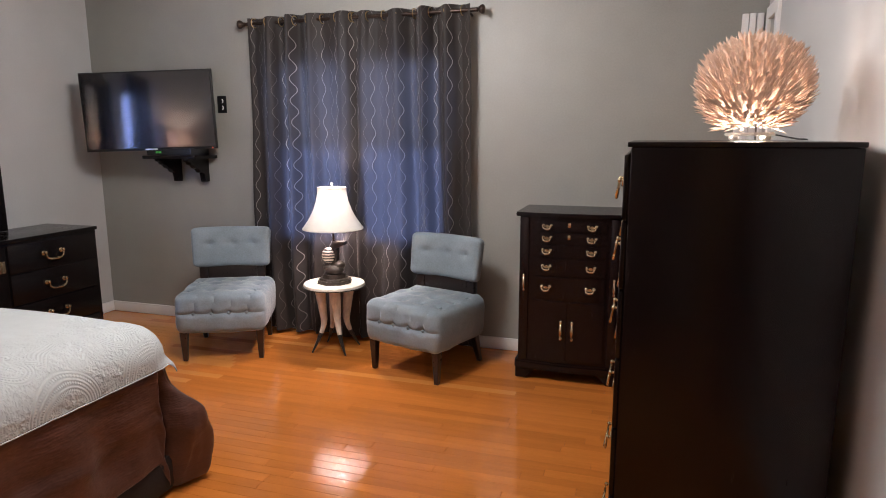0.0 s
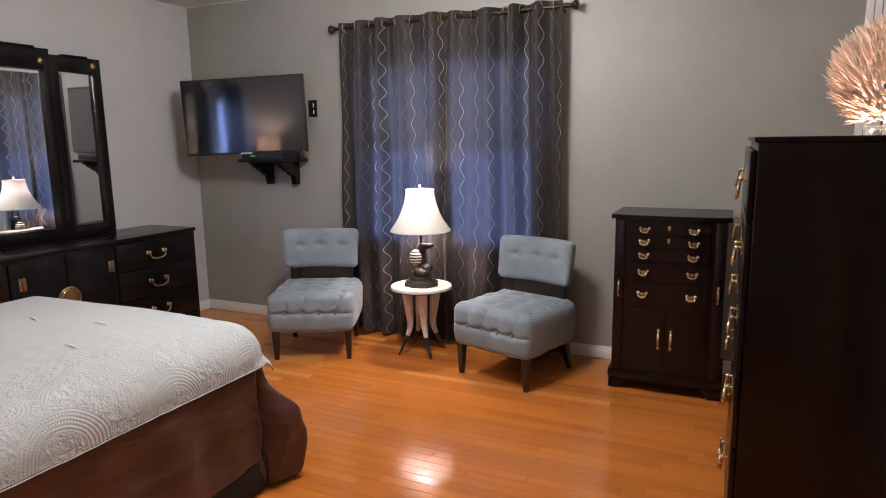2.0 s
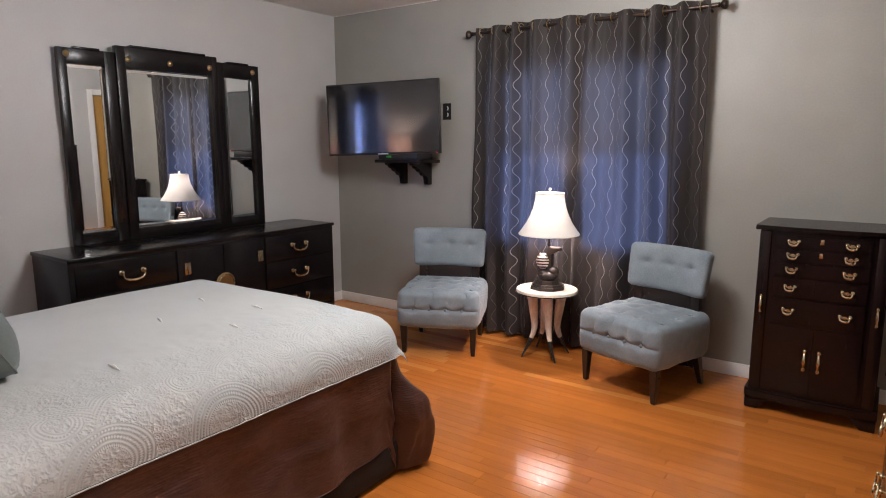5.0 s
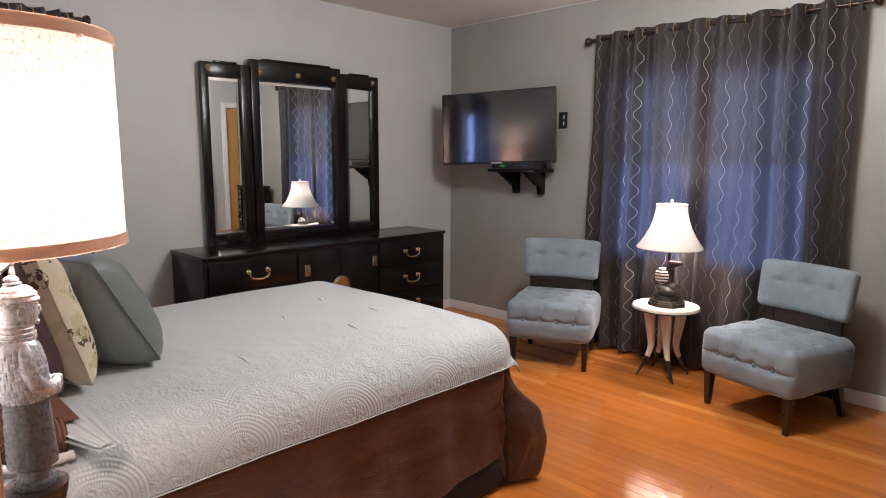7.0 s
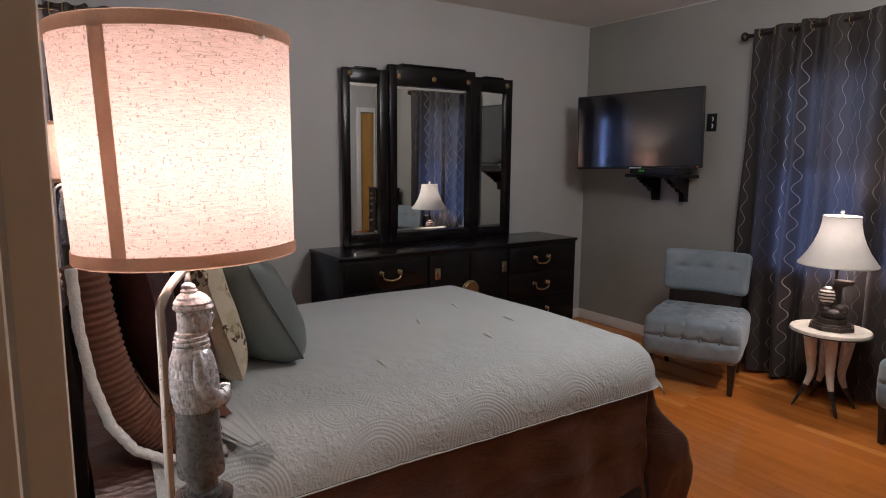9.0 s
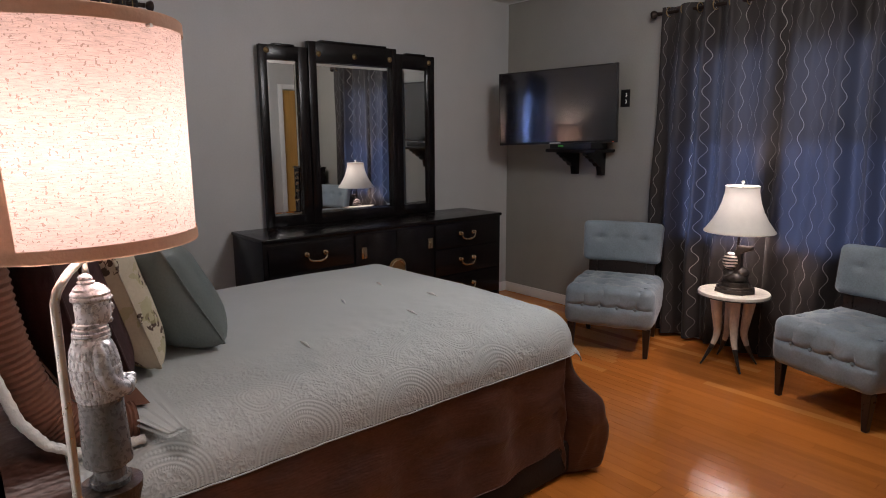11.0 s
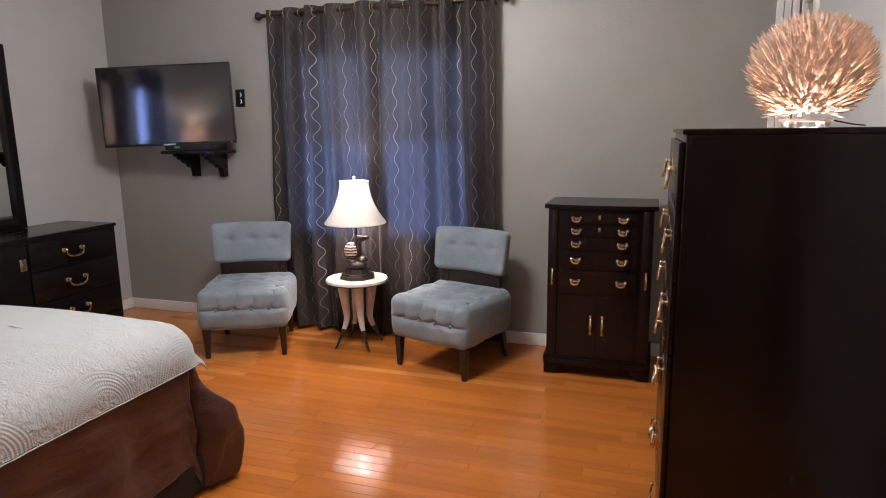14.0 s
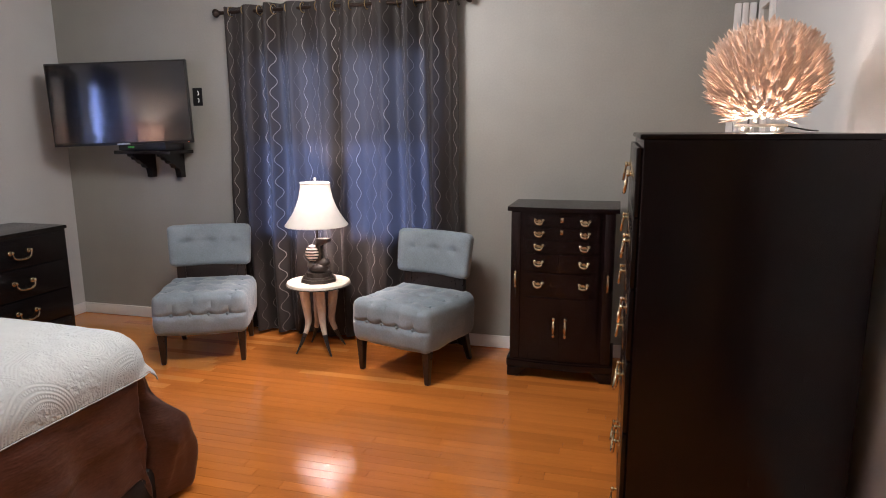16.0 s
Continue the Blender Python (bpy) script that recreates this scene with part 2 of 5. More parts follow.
def _arcs(s, e, pitch, shift, up, r0, r1, line):
    """Concentric raised lines with beads, r0 to r1 from centres on a line along the hem."""
    x = _qm("MULTIPLY", _qm("SUBTRACT", _qm("FRACT", _qm("DIVIDE", _qm("ADD", s, shift), pitch)), 0.5), pitch)
    y = _qm("SUBTRACT", e, up)
    r = _qm("SQRT", _qm("ADD", _qm("MULTIPLY", x, x), _qm("MULTIPLY", y, y)))
    inside = _qm("MULTIPLY", _qm("GREATER_THAN", r, r0), _qm("LESS_THAN", r, r1))
    ring = _qm("SINE", _qm("MULTIPLY", r, 2 * math.pi / line))
    bead = _qm("SINE", _qm("MULTIPLY", _qm("ARCTAN2", y, x), 2 * math.pi * r1 / 0.012))
    row = _qm("SINE", _qm("MULTIPLY", r, math.pi / line))
    h = _qm("ADD", _qm("MULTIPLY", ring, 0.30), _qm("MULTIPLY", _qm("MULTIPLY", bead, _qm("GREATER_THAN", row, 0.3)), 0.20))
    return inside, _qm("ADD", h, 0.45)


def _squiggle(scale):
    n = M_QUILT.noise(scale, 1, _cb.outputs[0])
    return _qm("SUBTRACT", 1.0, _qm("MULTIPLY", _qm("ABSOLUTE", _qm("SUBTRACT", n, 0.5)), 8.0))


def _from(v, a, b):
    n = M_QUILT.node("ShaderNodeMapRange")
    n.inputs[1].default_value, n.inputs[2].default_value = a, b
    M_QUILT.link(v, n.inputs[0])
    return n.outputs[0]


def _over(under, layer):
    return _qm("ADD", _qm("MULTIPLY", under, _qm("SUBTRACT", 1.0, layer[0])), _qm("MULTIPLY", layer[0], layer[1]))


_fine = _qm("MAXIMUM", _qm("ADD", _qm("MULTIPLY", _squiggle(24.0), 0.6), _qm("MULTIPLY", _squiggle(60.0), 0.5)), -0.4)
_side, _foot = _qm("SUBTRACT", 2.515, _qm("ADD", _qu, _wob)), _qm("SUBTRACT", 1.96, _qm("ADD", _qv, _wob))
_rel = _fine
for _s, _e in ((_qv, _side), (_qu, _foot)):
    _s = _qm("ADD", _s, _wob)
    _near = _qm("LESS_THAN", _e, 0.42)
    for _args in ((0.37, 0.09, 0.20, 0.03, 0.062, 0.010), (0.37, 0.185, 0.03, 0.225, 0.280, 0.0115), (0.37, 0.0, 0.0, 0.070, 0.140, 0.0115)):
        _in, _h = _arcs(_s, _e, *_args)
        _rel = _over(_rel, (_qm("MULTIPLY", _in, _near), _h))
_patch = _qm("MULTIPLY", _qm("SUBTRACT", M_QUILT.noise(4.0, 2), 0.5), 0.35)
_edge = _qm("MAXIMUM", _from(_qm("ADD", _qu, _patch), 2.02, 2.24), _from(_qm("ADD", _qv, _patch), 1.60, 1.78))
_edge = _qm("ADD", _qm("MULTIPLY", _edge, 0.96), 0.04)
M_QUILT.relief(_qm("MULTIPLY", _qm("ADD", _rel, _qm("MULTIPLY", _fine, 0.15)), _qm("MULTIPLY", _edge, _qm("ADD", 0.45, _qm("MULTIPLY", M_QUILT.noise(9.0, 2), 1.0)))), 0.50, 0.005)
M_QUILT.relief(M_QUILT.noise(160.0, 2), 0.18, 0.002)

# floral pillow
M_FLORAL = Mat("cream_floral_print", (0.50, 0.44, 0.33), 0.7, vary=0.15, scale=(10, 120), bump=0.1)
_fl = M_FLORAL.node("ShaderNodeTexVoronoi")
_fl.inputs["Scale"].default_value = 13.0
M_FLORAL.link(M_FLORAL.co, _fl.inputs["Vector"])
_fs = M_FLORAL.math("MULTIPLY", M_FLORAL.math("LESS_THAN", _fl.outputs["Distance"], 0.42), M_FLORAL.math("GREATER_THAN", M_FLORAL.noise(55.0, 2), 0.50))
M_FLORAL.blend(_fs, (0.07, 0.04, 0.025, 1))
M_FLORAL.blend(M_FLORAL.math("MULTIPLY", M_FLORAL.math("GREATER_THAN", M_FLORAL.noise(16.0, 3), 0.60), 0.6), (0.36, 0.33, 0.17, 1))

# zebra stripes
M_ZEBRA = Mat("zebra_striped_resin", (0.72, 0.63, 0.56), 0.4, vary=0.08, bump=0.05)
_wv = M_ZEBRA.node("ShaderNodeTexWave")
_wv.bands_direction = "Z"
_wv.inputs["Scale"].default_value, _wv.inputs["Distortion"].default_value = 16.0, 2.5
M_ZEBRA.link(M_ZEBRA.co, _wv.inputs["Vector"])
M_ZEBRA.blend(M_ZEBRA.math("GREATER_THAN", _wv.outputs["Fac"], 0.5), (0.02, 0.014, 0.012, 1))

# the figure: pale rubbed pewter above a darker plain robe
_sc = M_STATUE.node("ShaderNodeSeparateXYZ")
M_STATUE.link(M_STATUE.co, _sc.inputs[0])
M_STATUE.blend(M_STATUE.math("MULTIPLY", M_STATUE.math("LESS_THAN", _sc.outputs[2], 0.205), 0.9), (0.12, 0.125, 0.13, 1))
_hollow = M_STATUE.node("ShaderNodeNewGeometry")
# darker colour where the mesh is concave
_sunken = M_STATUE.math("LESS_THAN", _hollow.outputs["Pointiness"], 0.474)
M_STATUE.blend(M_STATUE.math("MULTIPLY", _sunken, 0.75), (0.07, 0.07, 0.072, 1))
M_STATUE.blend(M_STATUE.math("MULTIPLY", M_STATUE.math("GREATER_THAN", M_STATUE.noise(85.0, 3), 0.60), 0.25), (0.13, 0.13, 0.135, 1))

# ribs on the satin
_wb = M_BROWN.node("ShaderNodeTexWave")
_wb.bands_direction = "Z"
_wb.inputs["Scale"].default_value, _wb.inputs["Distortion"].default_value = 24.0, 7.0
M_BROWN.link(M_BROWN.co, _wb.inputs["Vector"])
M_BROWN.relief(_wb.outputs["Fac"], 0.12, 0.004)
M_BROWN.relief(M_BROWN.noise(11.0, 4), 0.62, 0.02)

# ---- shape tools ----


def part(name, bm, material, parent=None, label="", smooth=True, kind="", category=""):
    me = bpy.data.meshes.new(name)
    bm.normal_update()
    bm.to_mesh(me)
    bm.free()
    if smooth:
        for p in me.polygons:
            p.use_smooth = True
        me.set_sharp_from_angle(angle=radians(38))
    me.materials.append(material.m)
    ob = new(name, me)
    if parent:
        ob.parent = parent
    return tagged(ob, label, category, "", kind)


def thing(name, m, label, category, group="", kind=""):
    ob = new(name)
    ob.empty_display_size = 0.1
    ob.matrix_world = m
    return tagged(ob, label, category, group, kind)


def box(x0, x1, y0, y1, z0, z1, bevel=0.004, bm=None, seg=2):
    own = bmesh.new()
    bmesh.ops.create_cube(own, size=1.0)
    for v in own.verts:
        v.co = Vector(((x0 + x1) / 2 + v.co.x * (x1 - x0), (y0 + y1) / 2 + v.co.y * (y1 - y0), (z0 + z1) / 2 + v.co.z * (z1 - z0)))
    if bevel:
        bmesh.ops.bevel(own, geom=own.edges[:], offset=min(bevel, 0.45 * min(x1 - x0, y1 - y0, z1 - z0)), segments=seg, affect="EDGES", profile=0.6)
    if bm is None:
        return own
    return join(bm, own)


def join(bm, other, m=None):
    me = bpy.data.meshes.new("tmp")
    other.to_mesh(me)
    other.free()
    if m is not None:
        me.transform(m)
    bm.from_mesh(me)
    bpy.data.meshes.remove(me)
    return bm


def lathe(profile, n=40, bm=None, closed=False, wave=None):
    """Turns (radius, height) pairs round the z axis."""
    bm = bm or bmesh.new()
    rings = []
    for r, z in profile:
        ring = []
        for i in range(n):
            a = 2 * math.pi * i / n
            k = 1 + (wave(a, z) if wave else 0)
            ring.append(bm.verts.new((r * k * math.cos(a), r * k * math.sin(a), z)))
        rings.append(ring)
    for a, b in zip(rings, rings[1:]):
        for i in range(n):
            bm.faces.new((a[i], a[(i + 1) % n], b[(i + 1) % n], b[i]))
    if closed:
        bm.faces.new(rings[0][::-1])
        bm.faces.new(rings[-1])
    return bm


def tube(points, radius, n=10, bm=None, cap=True):
    """A tube along points; radius is a number or one per point."""
    bm = bm or bmesh.new()
    pts = [Vector(p) for p in points]
    rad = radius if isinstance(radius, (list, tuple)) else [radius] * len(pts)
    up = Vector((0.31, 0.87, 0.37)).normalized()
    rings = []
    for i, p in enumerate(pts):
        d = (pts[min(i + 1, len(pts) - 1)] - pts[max(i - 1, 0)]).normalized()
        s = d.cross(up).normalized()
        t = d.cross(s).normalized()
        rings.append([bm.verts.new(p + rad[i] * (s * math.cos(2 * math.pi * k / n) + t * math.sin(2 * math.pi * k / n))) for k in range(n)])
    for a, b in zip(rings, rings[1:]):
        for k in range(n):
            bm.faces.new((a[k], a[(k + 1) % n], b[(k + 1) % n], b[k]))
    if cap:
        bm.faces.new(rings[0][::-1])
        bm.faces.new(rings[-1])
    bmesh.ops.recalc_face_normals(bm, faces=bm.faces[:])
    return bm


def ball(x, y, z, rx, ry=None, rz=None, bm=None, n=16):
    own = bmesh.new()
    bmesh.ops.create_uvsphere(own, u_segments=n, v_segments=max(6, n // 2 + 2), radius=1.0)
    for v in own.verts:
        v.co = Vector((x + v.co.x * rx, y + v.co.y * (ry or rx), z + v.co.z * (rz or rx)))
    return own if bm is None else join(bm, own)


def soft_box(w, d, h, r, n=14, shape=None):
    """A padded block centred on its base: rounded edges, then shape(p, normal) moves each point."""
    bm = bmesh.new()
    bmesh.ops.create_cube(bm, size=2.0)
    bmesh.ops.subdivide_edges(bm, edges=bm.edges[:], cuts=n, use_grid_fill=True)
    half = Vector((w / 2, d / 2, h / 2))
    core = half - Vector((r, r, r))
    for v in bm.verts:
        p = Vector((v.co.x * half.x, v.co.y * half.y, v.co.z * half.z))
        q = Vector([max(-c, min(c, a)) for a, c in zip(p, core)])
        e = p - q
        v.co = q + (e.normalized() * r if e.length > 1e-6 else e)
    bm.normal_update()
    if shape:
        moved = [shape(v.co.copy(), v.normal.copy()) for v in bm.verts]
        for v, c in zip(bm.verts, moved):
            v.co = c
    for v in bm.verts:
        v.co.z += h / 2
    return bm


def sheet(nu, nv, place, coords=None):
    """A grid of nu x nv faces, place(a, b) with a and b from 0 to 1; coords(a, b) gives its cloth coordinates."""
    bm = bmesh.new()
    uv = bm.loops.layers.uv.new("UVMap")
    g = [[bm.verts.new(place(i / nu, j / nv)) for j in range(nv + 1)] for i in range(nu + 1)]
    for i in range(nu):
        for j in range(nv):
            f = bm.faces.new((g[i][j], g[i + 1][j], g[i + 1][j + 1], g[i][j + 1]))
            if coords:
                for lp, (a, b) in zip(f.loops, ((i, j), (i + 1, j), (i + 1, j + 1), (i, j + 1))):
                    lp[uv].uv = coords(a / nu, b / nv)
    return bm


# ---- the room ----
RX, FY, H = 4.80, -4.10, 2.50
WT = 0.14


def wall_with_holes(name, axis, at, thick, lo, hi, holes, material, label):
    """A wall along x (axis 'x') or y, from lo to hi, with openings (a0, a1, z0, z1) through it."""
    bm = bmesh.new()
    cuts = sorted({lo, hi, *[h[0] for h in holes], *[h[1] for h in holes]})
    for a0, a1 in zip(cuts, cuts[1:]):
        zs = [(0.0, H)]
        for h in holes:
            if h[0] <= a0 + 1e-6 and h[1] >= a1 - 1e-6:
                zs = [(0.0, h[2]), (h[3], H)]
        for z0, z1 in zs:
            if z1 - z0 < 1e-4:
                continue
            b0, b1 = min(at, at + thick), max(at, at + thick)
            if axis == "x":
                box(a0, a1, b0, b1, z0, z1, 0, bm)
            else:
                box(b0, b1, a0, a1, z0, z1, 0, bm)
    bmesh.ops.remove_doubles(bm, verts=bm.verts[:], dist=1e-5)
    return part(name, bm, material, None, label, smooth=False, kind="structure", category="wall")


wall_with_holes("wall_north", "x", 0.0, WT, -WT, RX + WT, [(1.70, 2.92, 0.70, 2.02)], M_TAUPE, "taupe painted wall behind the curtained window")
wall_with_holes("wall_west", "y", 0.0, -WT, FY - WT, 0.0, [(-3.84, -3.02, 0.78, 1.98)], M_GREY, "pale grey painted wall behind dresser and bed")
wall_with_holes("wall_east", "y", RX, WT, FY - WT, 0.0, [(-0.30, -0.09, 0.0, 2.05)], M_GREY, "pale grey painted wall behind the tall chest")
wall_with_holes("wall_south", "x", FY, -WT, 0.0, RX, [(3.40, 4.36, 0.0, 2.06)], M_GREY, "pale grey painted wall at the head of the bed")
part("ceiling", box(2.9, RX + WT, -5.7, FY - WT, H, H + 0.1, 0, box(-WT, RX + WT, FY - WT, WT, H, H + 0.1, 0)), M_CEIL, None, "plain off-white painted ceiling", False, "structure", "ceiling")
# dome fitting out of view, added round the assumed ceiling bulb
fixture = thing("assumed_ceiling_light", pose(2.72, -1.75, H), "assumed unseen ceiling light with a frosted glass dome, switched on", "ceiling light")
part("canopy", lathe([(0.001, -0.001), (0.165, -0.001), (0.168, -0.012), (0.160, -0.022), (0.001, -0.022)], 40), M_TRIM, fixture, "white metal canopy")
part("stem", tube([(0, 0, -0.022), (0, 0, -0.10)], 0.012, 12), M_TRIM, fixture, "white metal stem")
dome = part("dome", lathe([(0.001, -0.098), (0.150, -0.100), (0.165, -0.12), (0.155, -0.17), (0.115, -0.22), (0.055, -0.245), (0.001, -0.25)], 40), M_SILK, fixture, "frosted glass dome")
dome.visible_shadow = False
# the hall behind the doorway
part("hall_wall_west", box(2.9, 3.0, -5.6, FY - WT, 0, H, 0), M_GREY, None, "plain hall wall", False, "structure", "wall")
part("hall_wall_east", box(RX + 0.001, RX + 0.1, -5.6, FY - WT, 0, H, 0), M_GREY, None, "plain hall wall", False, "structure", "wall")
part("hall_wall_south", box(2.9, RX + 0.1, -5.7, -5.6, 0, H, 0), M_GREY, None, "plain hall wall", False, "structure", "wall")


def baseboard(name, x0, x1, y0, y1):
    return part(name, box(x0, x1, y0, y1, 0.002, 0.085, 0.005), M_TRIM, None, "white painted baseboard along the wall", kind="structure", category="baseboard")


baseboard("baseboard", 0.016, 4.66, -0.016, -0.001)
baseboard("baseboard", 0.001, 0.016, FY + 0.02, -0.001)
baseboard("baseboard", RX - 0.016, RX - 0.001, FY + 0.02, -0.52)
baseboard("baseboard", 0.02, 3.32, FY + 0.001, FY + 0.016)
part("ceiling_trim", box(0.0, RX, -0.008, -0.001, H - 0.006, H - 0.001, 0.001), M_TRIM, None, "thin white bead where wall meets ceiling", kind="structure", category="trim")


def doorway_casing(name, pieces, material, label):
    bm = bmesh.new()
    for p in pieces:
        box(*p, 0.006, bm)
    return part(name, bm, material, None, label, kind="structure", category="trim")


# the doorway in which the camera stands
doorway_casing("trim", [(3.325, 3.40, FY - 0.002, FY + 0.027, 0, 2.13), (4.36, 4.435, FY - 0.002, FY + 0.027, 0, 2.13), (3.401, 4.359, FY - 0.002, FY + 0.027, 2.062, 2.13)], M_TAN, "tan painted casing round the open doorway")
doorway_casing("trim", [(3.398, 3.415, FY - WT - 0.002, FY - 0.004, 0, 2.058), (4.345, 4.362, FY - WT - 0.002, FY - 0.004, 0, 2.058), (3.416, 4.344, FY - WT - 0.002, FY - 0.004, 2.043, 2.058)], M_TAN, "tan painted door jamb")
# closet doorway in the far corner
doorway_casing("trim", [(RX - 0.018, RX + 0.002, -0.37, -0.302, 0, 2.12), (RX - 0.018, RX + 0.002, -0.088, -0.034, 0, 2.12), (RX - 0.018, RX + 0.002, -0.301, -0.089, 2.052, 2.12)], M_TRIM, "white painted casing of a narrow closet door")
doorway_casing("trim", [(4.665, 4.70, -0.022, -0.001, 0, 2.10), (4.703, 4.735, -0.030, -0.001, 0, 2.10), (4.738, 4.776, -0.022, -0.001, 0, 2.10)], M_TRIM, "white fluted corner casing")
closet_door = thing("door_1", pose(RX + 0.06, -0.195, 0), "golden oak closet door in a white frame", "door", kind="structure")
part("door_leaf", box(-0.02, 0.02, -0.102, 0.102, 0.008, 2.04, 0.004), M_OAK, closet_door)
for z0, z1 in ((0.12, 0.9), (1.05, 1.9)):
    part("door_panel", box(-0.027, -0.019, -0.065, 0.065, z0, z1, 0.006), M_OAK, closet_door)
# the room's own door, swung open toward the tall chest
room_door = thing("door_2", pose(4.385, FY + 0.033, 0, 0, 0, -7), "golden oak bedroom door standing open", "door", kind="structure")
part("door_leaf", box(-0.018, 0.018, 0.0, 0.78, 0.008, 2.03, 0.004), M_OAK, room_door)
for z0, z1 in ((0.15, 0.9), (1.05, 1.88)):
    for y0, y1 in ((0.10, 0.36), (0.42, 0.68)):
        part("door_panel", box(-0.025, -0.017, y0, y1, z0, z1, 0.006), M_OAK, room_door)
kn = part("door_knob", join(ball(-0.075, 0.72, 0.98, 0.028), tube([(-0.018, 0.72, 0.98), (-0.07, 0.72, 0.98)], 0.011)), M_BRASS, room_door, "round brass knob")


def window(name, m, w, z0, z1, label):
    win = thing(name, m, label, "window", kind="structure")
    f = bmesh.new()
    for p in ((-w / 2, w / 2, z0, z0 + 0.05), (-w / 2, w / 2, z1 - 0.05, z1)):
        box(p[0], p[1], 0.03, 0.08, p[2], p[3], 0.004, f)
    for x in (-w / 2 + 0.025, w / 2 - 0.025):
        box(x - 0.025, x + 0.025, 0.03, 0.08, z0 + 0.051, z1 - 0.051, 0.004, f)
    part("window_frame", f, M_TRIM, win)
    mid = (z0 + z1) / 2
    part("meeting_rail", box(-w / 2 + 0.051, w / 2 - 0.051, 0.035, 0.075, mid - 0.022, mid + 0.022, 0.003), M_TRIM, win)
    part("window_sill", box(-w / 2 + 0.002, w / 2 - 0.002, 0.004, 0.029, z0 + 0.001, z0 + 0.028, 0.006), M_TRIM, win)
    for a, b in ((z0 + 0.051, mid - 0.023), (mid + 0.023, z1 - 0.051)):
        g = part("pane", box(-w / 2 + 0.052, w / 2 - 0.052, 0.052, 0.057, a, b, 0), M_GLASS, win, smooth=False)
        g.visible_shadow = False
    return win


window("window_1", pose(2.31, 0.0, 0), 1.22, 0.70, 2.02, "double-hung white window behind drawn curtains")
window("window_2", pose(0.0, -3.43, 0, 0, 0, 90), 0.82, 0.78, 1.98, "double-hung white window beside the bed")


def curtain(m, w, top, label, seed, folds=4.5, full=1.42, flare=0.03, nu=150, nv=44):
    rnd = random.Random(seed)
    ph = [rnd.uniform(0, 6.28) for _ in range(6)]

    def place(a, b):
        z = 0.028 + b * (top - 0.028)
        low = 1 - b
        x = (a - 0.5) * (w + flare * low * 2) + 0.012 * math.sin(9 * b + ph[0] + 5 * a) * low
        f = 2 * math.pi * folds * (a + 0.035 * math.sin(8 * a + ph[4])) + 0.6 * math.sin(3 * b + ph[1] + 4 * a) * low
        amp = 0.034 + 0.016 * math.sin(9 * a + ph[2]) + 0.010 * low
        amp *= 0.55 + 0.45 * min(1.0, 6 * min(a, 1 - a))
        y = amp * (math.sin(f) + 0.12 * math.sin(2 * f + ph[3])) + 0.012 * math.sin(2.3 * f + ph[3] + 2 * b) * low + 0.006 * math.sin(31 * a + ph[4] + 5 * b)
        y += 0.010 * math.exp(-((z - 0.72) / 0.05) ** 2) * math.sin(11 * a + ph[5])
        y += 0.011 * noise.noise((a * 9 + seed, z * 1.6, 2.0)) + 0.005 * noise.noise((a * 26 + seed, z * 3.0, 5.0))
        zz = z + 0.004 * math.cos(f) * b ** 6 + 0.004 * math.sin(5 * a + ph[2]) * b ** 6
        return (x, y, zz)

    c = thing("curtain", m, label, "curtain", "window curtains")
    part("cloth", sheet(nu, nv, place, lambda a, b: (a * w * full + seed * 0.031, b * top)), M_CURTAIN, c)
    for k in range(8):
        a = (k + 0.5) / 8
        p = Vector(place(a, 1.0))
        ring = tube([(p.x + 0.004 * math.cos(t), p.y * 0.2 + 0.030 * math.cos(t), top - 0.035 + 0.030 * math.sin(t)) for t in [2 * math.pi * i / 16 for i in range(17)]], 0.003, 6, cap=False)
        part("grommet", ring, M_DULLBRASS, c, "dull metal grommet")
    return c


curtain(pose(1.940, -0.108, 0), 0.84, 2.235, "dark brown grommet curtain with silver wavy stitching", 1)
curtain(pose(2.690, -0.094, 0), 0.85, 2.235, "dark brown grommet curtain with silver wavy stitching", 4)
curtain(pose(0.095, -3.70, 0, 0, 0, 90), 0.46, 2.155, "dark brown grommet curtain beside the bed", 7)
curtain(pose(0.095, -3.22, 0, 0, 0, 90), 0.42, 2.155, "dark brown grommet curtain beside the bed", 9)


def curtain_rod(m, half, label):
    r = thing("curtain_rod", m, label, "curtain rod", "curtain rods")
    part("rod", tube([(-half, 0, 0), (half, 0, 0)], 0.0125, 14), M_BRONZE, r)
    for s in (-1, 1):
        prof = [(0.011, 0), (0.018, 0.004), (0.018, 0.012), (0.012, 0.016), (0.024, 0.024), (0.036, 0.040), (0.038, 0.050), (0.033, 0.060), (0.020, 0.066), (0.002, 0.068)]
        bm = lathe(prof, 20)
        bmesh.ops.transform(bm, matrix=pose(s * half, 0, 0, 0, 90 * s, 0) @ Matrix.Diagonal((0.78, 0.78, 0.85, 1)), verts=bm.verts[:])
        part("finial", bm, M_BRONZE, r, "ribbed dark knob")
        part("bracket", tube([(s * (half - 0.045), 0.0, -0.016), (s * (half - 0.045), 0.055, -0.016), (s * (half - 0.045), 0.076, -0.02)], 0.008, 8), M_BRONZE, r)
    return r


curtain_rod(pose(2.318, -0.09, 2.20), 0.83, "dark bronze curtain rod with round ribbed finials")
curtain_rod(pose(0.09, -3.465, 2.12, 0, 0, 90), 0.485, "dark bronze curtain rod with round ribbed finials")

# ---- tall furniture and seats ----


